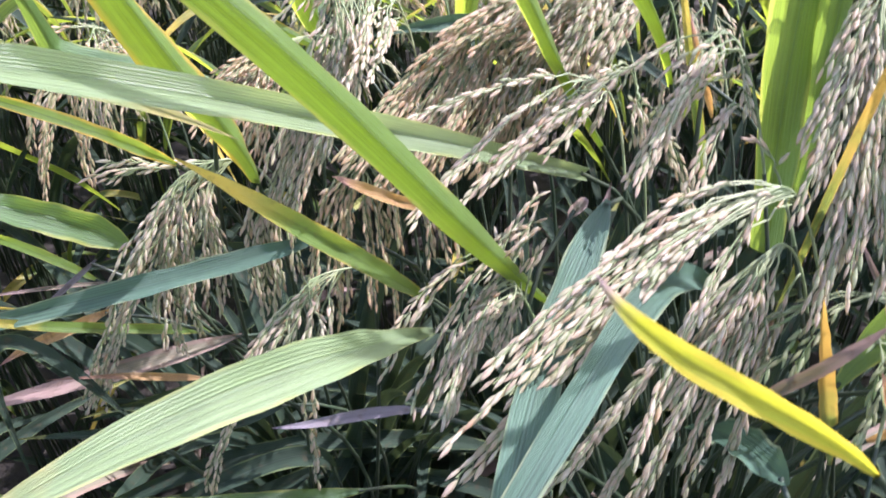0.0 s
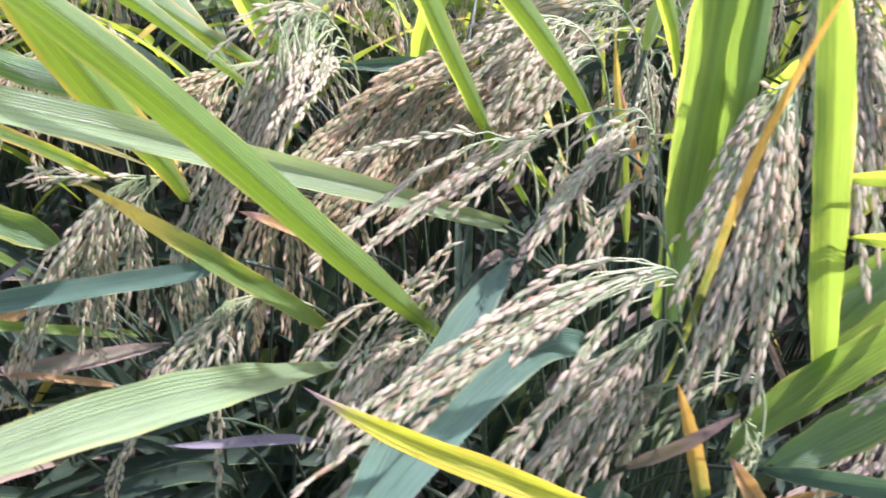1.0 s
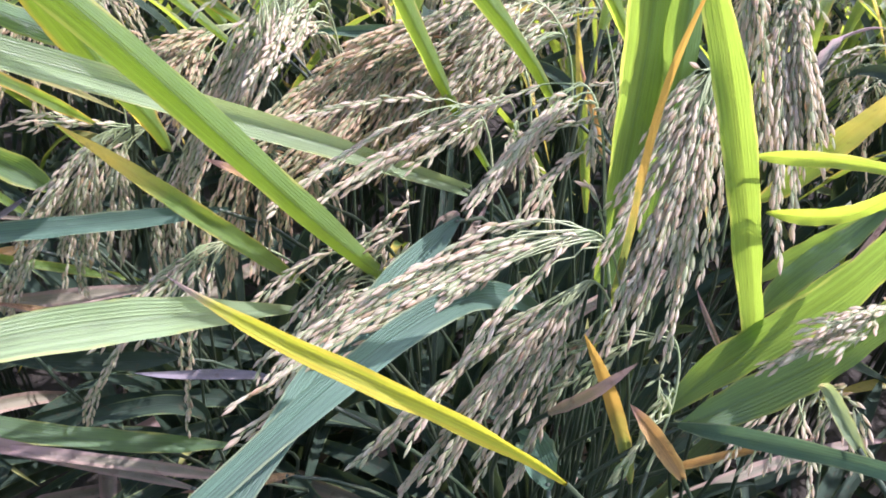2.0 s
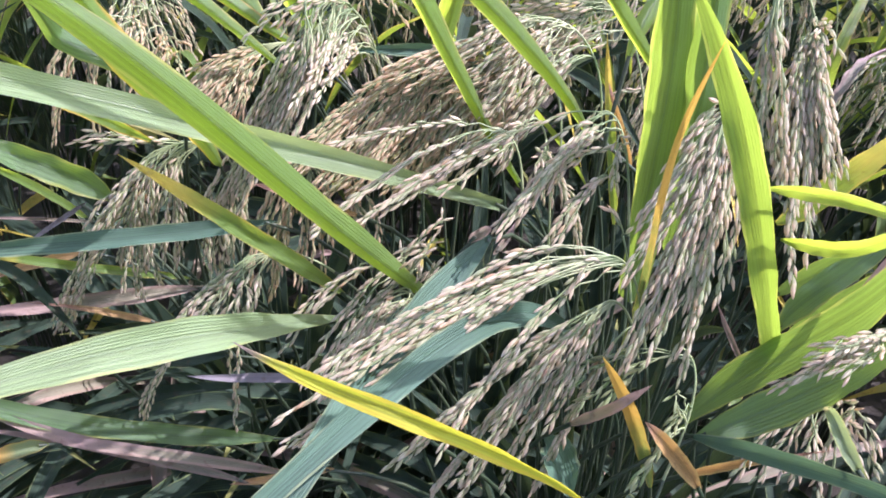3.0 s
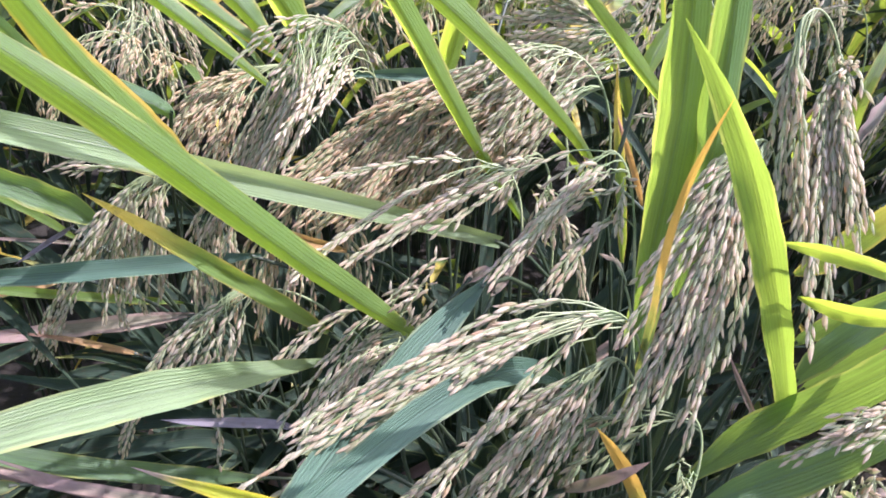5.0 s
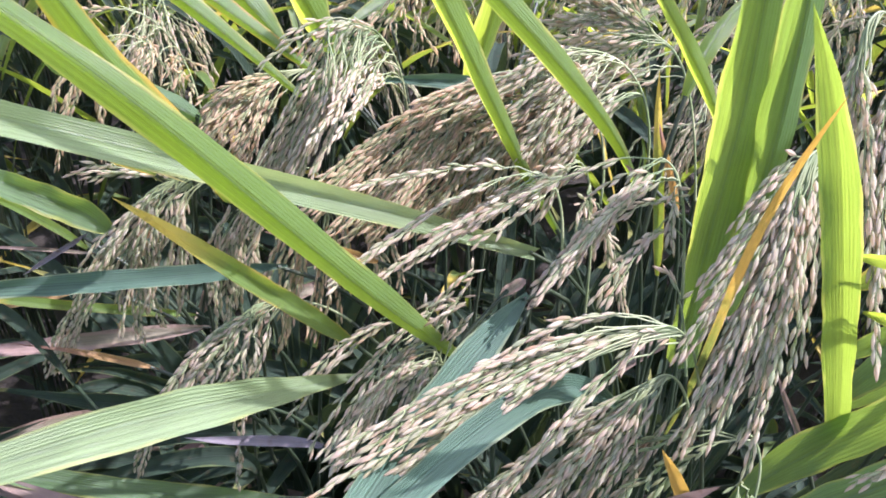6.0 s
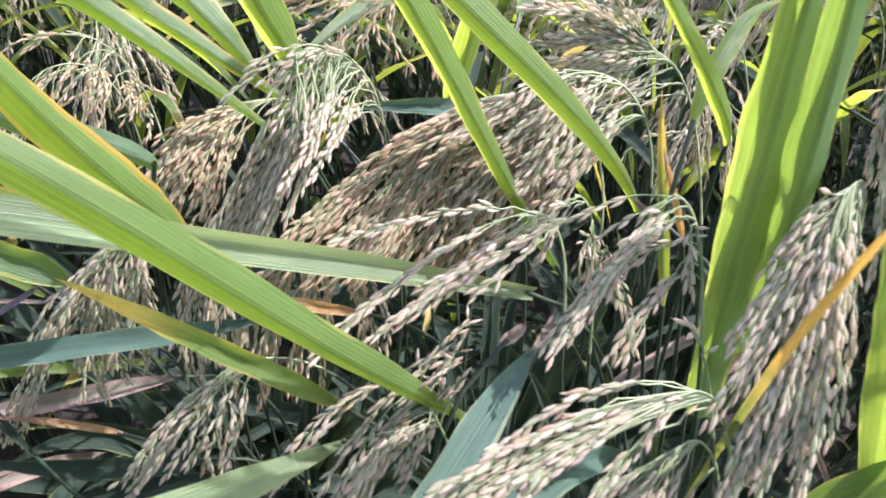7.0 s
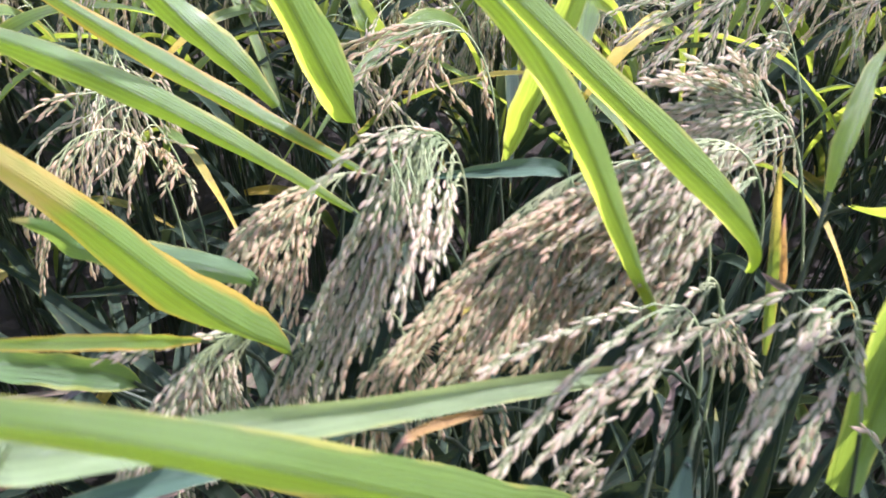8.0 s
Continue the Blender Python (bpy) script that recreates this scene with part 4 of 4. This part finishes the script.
edge.panicle(((0.305, 0.306, 0.732), (0.300, 0.324, 0.772), (0.290, 0.325, 0.783), (0.277, 0.317, 0.783)), (
    ((0.265, 0.303, 0.767), (0.257, 0.284, 0.748), 2),
    ((0.298, 0.311, 0.788), (0.310, 0.287, 0.774), 2),
    ((0.281, 0.303, 0.773), (0.273, 0.284, 0.754), 2),
    ((0.304, 0.319, 0.799), (0.292, 0.304, 0.779), 2),), "drooping tan panicle full of grain", 0, 0.008, 0.12, True, 0.0095, "ripe")
back_left.panicle(((-0.244, 0.605, 0.690), (-0.244, 0.609, 0.800), (-0.265, 0.597, 0.823), (-0.286, 0.567, 0.818)), (
    ((-0.295, 0.545, 0.792), (-0.311, 0.516, 0.728), 3),
    ((-0.280, 0.554, 0.789), (-0.281, 0.540, 0.730), 2),
    ((-0.309, 0.535, 0.794), (-0.320, 0.534, 0.761), 1),
    ((-0.221, 0.570, 0.821), (-0.243, 0.547, 0.804), 2),
    ((-0.205, 0.572, 0.808), (-0.223, 0.553, 0.794), 2),), "shaded tan panicle hanging over dried blades", 0, 0.008, 0.12, True, 0.0095, "warm")
back_left.panicle(((-0.242, 0.635, 0.723), (-0.257, 0.651, 0.787), (-0.280, 0.643, 0.810), (-0.300, 0.625, 0.820)), (
    ((-0.311, 0.608, 0.825), (-0.330, 0.590, 0.817), 1),
    ((-0.285, 0.613, 0.810), (-0.298, 0.586, 0.784), 1),
    ((-0.271, 0.614, 0.801), (-0.277, 0.584, 0.767), 1),
    ((-0.253, 0.614, 0.788), (-0.231, 0.619, 0.781), 1),), "sparse tan and green panicle in the shade", 0, 0.008, 0.3, True, 0.0095, "warm")
middle.panicle(((-0.005, 0.641, 0.799), (-0.013, 0.656, 0.859), (-0.034, 0.655, 0.880), (-0.056, 0.643, 0.880)), (
    ((-0.076, 0.625, 0.872), (-0.101, 0.612, 0.857), 2),
    ((-0.066, 0.629, 0.879), (-0.113, 0.613, 0.863), 2),
    ((-0.055, 0.636, 0.867), (-0.082, 0.604, 0.841), 2),
    ((-0.021, 0.652, 0.852), (-0.010, 0.631, 0.820), 1),
    ((-0.062, 0.627, 0.855), (-0.026, 0.616, 0.833), 1),), "drooping tan panicle full of grain", 0, 0.008, 0.12, True, 0.0095, "warm")
back_right.panicle(((0.245, 0.714, 0.757), (0.221, 0.744, 0.855), (0.188, 0.745, 0.880), (0.166, 0.748, 0.872)), (
    ((0.129, 0.746, 0.848), (0.086, 0.722, 0.829), 3),
    ((0.150, 0.739, 0.844), (0.109, 0.711, 0.818), 3),
    ((0.171, 0.731, 0.840), (0.157, 0.708, 0.813), 3),
    ((0.187, 0.727, 0.843), (0.193, 0.705, 0.808), 2),
    ((0.123, 0.753, 0.858), (0.079, 0.734, 0.851), 2),), "greyish tan drooping panicle", 0, 0.008, 0.12, True, 0.0095, "ripe")
right.panicle(((0.166, 0.317, 0.835), (0.162, 0.326, 0.851), (0.158, 0.331, 0.862), (0.155, 0.333, 0.867)), (
    ((0.153, 0.336, 0.870), (0.148, 0.341, 0.876), 0),), "small stunted brown panicle", 0, 0.008, 0.12, True, 0.0095, "ripe")


# ---- the rest of the field ----
def loose_leaf(plant, rnd, low=False):
    """A blade that leaves the hill at some height and arches outwards."""
    a = rnd.uniform(0, 2 * math.pi)
    out = Vector((math.cos(a), math.sin(a), 0))
    z = rnd.uniform(0.12, 0.36) if low else rnd.uniform(0.48, 0.72)
    length = rnd.uniform(0.28, 0.46)
    lean = rnd.uniform(0.35, 1.0)
    p0 = plant.base + out * rnd.uniform(0.02, 0.05) + UP * z
    p1 = p0 + out * (length * 0.22 * lean) + UP * (length * 0.38)
    p2 = p1 + out * (length * 0.36 * lean) + UP * (length * rnd.uniform(0.0, 0.3))
    p3 = p2 + out * (length * 0.34) + UP * (length * rnd.uniform(-0.35, 0.18))
    # The darkest blade kind stands in for shade inside the hill.
    kind = rnd.choice(["fresh", "fresh", "shade_deep", "shade_deep", "shade_deep", "yellowing"] if not low else ["shade_deep"] * 11 + ["pink", "yellowing"])
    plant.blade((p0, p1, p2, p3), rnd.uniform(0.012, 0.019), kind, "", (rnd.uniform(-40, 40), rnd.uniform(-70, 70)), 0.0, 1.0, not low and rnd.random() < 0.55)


def loose_panicle(plant, rnd):
    a = rnd.uniform(0, 2 * math.pi)
    out = Vector((math.cos(a), math.sin(a), 0))
    side = Vector((-out.y, out.x, 0))
    p0 = plant.base + out * 0.03 + UP * rnd.uniform(0.62, 0.74)
    p1 = p0 + out * 0.02 + UP * 0.10
    p2 = p1 + out * 0.06 + UP * 0.03
    p3 = p2 + out * 0.06 - UP * 0.04
    branches = []
    for i in range(6):
        u = 0.3 + 0.12 * i
        o = bezier((p0, p1, p2, p3), u)
        w = out * rnd.uniform(0.02, 0.05) + side * rnd.uniform(-0.035, 0.035)
        b = o + w - UP * rnd.uniform(0.0, 0.02)
        branches.append((b, b + w * 0.5 - UP * rnd.uniform(0.05, 0.09), 1))
    plant.panicle((p0, p1, p2, p3), branches, "", 0, 0.0085, 0.15, True, 0.014)


def undergrowth(plant, count, seed, spread=(0, 2 * math.pi)):
    """Lower blades of a hill lying outwards, part dried, the rest shade-dark in colour."""
    rnd = random.Random(seed)
    for _ in range(count):
        a = rnd.uniform(*spread)
        out = Vector((math.cos(a), math.sin(a), 0))
        z = rnd.uniform(0.10, 0.40)
        length = rnd.uniform(0.30, 0.48)
        p0 = plant.base + out * 0.02 + UP * z
        p1 = p0 + out * (length * 0.3) + UP * (length * rnd.uniform(0.05, 0.35))
        p2 = p1 + out * (length * 0.35) + UP * (length * rnd.uniform(-0.1, 0.15))
        p3 = p2 + out * (length * 0.35) - UP * (length * rnd.uniform(0.0, 0.3))
        kind = rnd.choice(["shade_deep"] * 9 + ["pink"])
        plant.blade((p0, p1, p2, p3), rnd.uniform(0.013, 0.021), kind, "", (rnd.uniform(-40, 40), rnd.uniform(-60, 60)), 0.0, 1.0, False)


for number, (hill, count) in enumerate(((right, 34), (middle, 36), (left, 40), (edge, 34), (back_left, 38), (back, 34), (back_right, 30), (near, 12))):
    undergrowth(hill, count, 40 + number)


# Unseen hills of low blades only, added below the view to block light.
for number, (x, y) in enumerate(((-0.5, -0.1), (-0.28, -0.08), (-0.06, -0.12), (0.16, -0.1), (0.38, -0.12), (0.6, -0.06), (0.62, 0.18))):
    undergrowth(Plant(x, y, "low unseen rice plant added to block light"), 26, 70 + number)


def inner_blades(plant, count, seed):
    """Blades standing between a hill's stems, added in shade-dark colour to hide them."""
    rnd = random.Random(seed)
    for _ in range(count):
        a = rnd.uniform(0, 6.283)
        out = Vector((math.cos(a), math.sin(a), 0))
        length = rnd.uniform(0.30, 0.42)
        p0 = plant.base + out * rnd.uniform(0.01, 0.05) + UP * rnd.uniform(0.22, 0.32)
        p1 = p0 + out * 0.02 + UP * (length * 0.4)
        p2 = p1 + out * rnd.uniform(0.02, 0.06) + UP * (length * 0.4)
        p3 = p2 + out * rnd.uniform(0.04, 0.10) + UP * (length * rnd.uniform(-0.1, 0.2))
        plant.blade((p0, p1, p2, p3), rnd.uniform(0.013, 0.02), "shade_deep", "", (rnd.uniform(-60, 60), rnd.uniform(-60, 60)), 0.0, 1.0, False)


for number, hill in enumerate((right, middle, left, near, back_right)):
    inner_blades(hill, 22, 300 + number)


def template(seed, leaves, panicles, lows):
    rnd = random.Random(seed)
    plant = Plant(0, 0, "bushy ripening rice plant with drooping tan panicles")
    plant.rnd = rnd
    for _ in range(leaves):
        loose_leaf(plant, rnd)
    for _ in range(lows):
        loose_leaf(plant, rnd, True)
    for _ in range(panicles):
        loose_panicle(plant, rnd)
    return plant.root


def build_field():
    rnd = random.Random(11)
    roots = [template(s, 13, 4, 9) for s in (3, 8, 21)]
    spots = []
    for j in range(-3, 10):
        for i in range(-8, 9):
            x, y = i * 0.2 + rnd.uniform(-0.03, 0.03), j * 0.2 + 0.1 + rnd.uniform(-0.03, 0.03)
            if y < 0.74 and not (y < -0.25 or x < -0.45 or x > 0.62):
                continue
            if abs(x - 0.05) > 0.66 + 0.45 * max(y, 0.2):
                continue
            if y < 0.74 and abs(x) < 0.75 and y > -0.25 and rnd.random() < 0.3:
                continue
            spots.append((x, y))
    for k, (x, y) in enumerate(spots):
        m = pose(x, y, 0, 0, 0, rnd.uniform(0, 360))
        if k < 3:
            roots[k].matrix_basis = m
        else:
            copy_thing(roots[k % 3], m)


build_field()


def rice_stand():
    """The field further out: blades and grain tufts of the hills too many to count."""
    rnd = random.Random(77)
    green, ripe, husks = Sheet(), Sheet(), Sheet()
    for j in range(-14, 25):
        for i in range(-22, 23):
            x, y = i * 0.2 + rnd.uniform(-0.04, 0.04), j * 0.2 + 0.1 + rnd.uniform(-0.04, 0.04)
            if -0.75 < y < 2.15 and abs(x) < 0.9 + 0.45 * max(y, 0.0):
                continue
            near = abs(x) < 2.4 and -1.6 < y < 3.6
            for _ in range(14 if near else 8):
                a = rnd.uniform(0, 6.283)
                out, side = Vector((math.cos(a), math.sin(a), 0)), Vector((-math.sin(a), math.cos(a), 0))
                p0 = Vector((x, y, 0)) + out * 0.03 + UP * rnd.uniform(0.1, 0.6)
                length, droop = rnd.uniform(0.3, 0.48), rnd.uniform(0.1, 0.9)
                s, w = (ripe if rnd.random() < 0.3 else green), rnd.uniform(0.006, 0.009)
                base = len(s.v)
                for k in range(6):
                    v = k / 5
                    c = p0 + out * (length * v * (0.25 + 0.6 * v * droop)) + UP * (length * (v - droop * v * v * 0.7))
                    wk = w * (1 - v ** 3) + 0.0004
                    s.v += [c - side * wk + UP * wk * 0.4, c, c + side * wk + UP * wk * 0.4]
                    s.uv += [(0, v), (0.5, v), (1, v)]
                for k in range(5):
                    for q in (0, 1):
                        a0 = base + k * 3 + q
                        s.f.append((a0, a0 + 1, a0 + 4, a0 + 3))
            for _ in range(4 if near else 2):
                a = rnd.uniform(0, 6.283)
                out = Vector((math.cos(a), math.sin(a), 0))
                for strand in range(4):
                    o = Vector((x, y, rnd.uniform(0.74, 0.88))) + out * 0.05
                    w = Vector((rnd.uniform(-0.03, 0.03), rnd.uniform(-0.03, 0.03), 0)) + out * 0.05
                    for k in range(9 if near else 6):
                        v = k / 9
                        c = o + w * (v * 1.4) - UP * (0.11 * v * v) + Vector((rnd.gauss(0, 0.002), rnd.gauss(0, 0.002), 0))
                        way = (w * 0.6 - UP * (0.12 * v + 0.02)).normalized()
                        q = way.cross(Vector((0.3, 0.8, 0.1))).normalized() * 0.0015
                        r = way.cross(q)
                        b = len(husks.v)
                        husks.v += [c, c + way * 0.004 + q, c + way * 0.004 + r - q * 0.5, c + way * 0.004 - r - q * 0.5, c + way * 0.009]
                        husks.uv += [(0.5, 0), (0, 0.5), (0.33, 0.5), (0.67, 0.5), (0.5, 0.8)]
                        husks.f += [(b, b + 2, b + 1), (b, b + 3, b + 2), (b, b + 1, b + 3), (b + 4, b + 1, b + 2), (b + 4, b + 2, b + 3), (b + 4, b + 3, b + 1)]
    root = tagged(new("rice_stand"), "dense ripening rice stretching across the paddy field", "rice field", "", "stuff")
    part("foliage", green.mesh("foliage", LEAF["mid"]), root, "green blades of the field", "stuff")
    part("dry_foliage", ripe.mesh("dry_foliage", LEAF["yellowing"]), root, "yellowing blades of the field", "stuff")
    part("grain_mass", husks.mesh("grain_mass", GRAIN_MANY), root, "tan husks of the field", "stuff")


rice_stand()
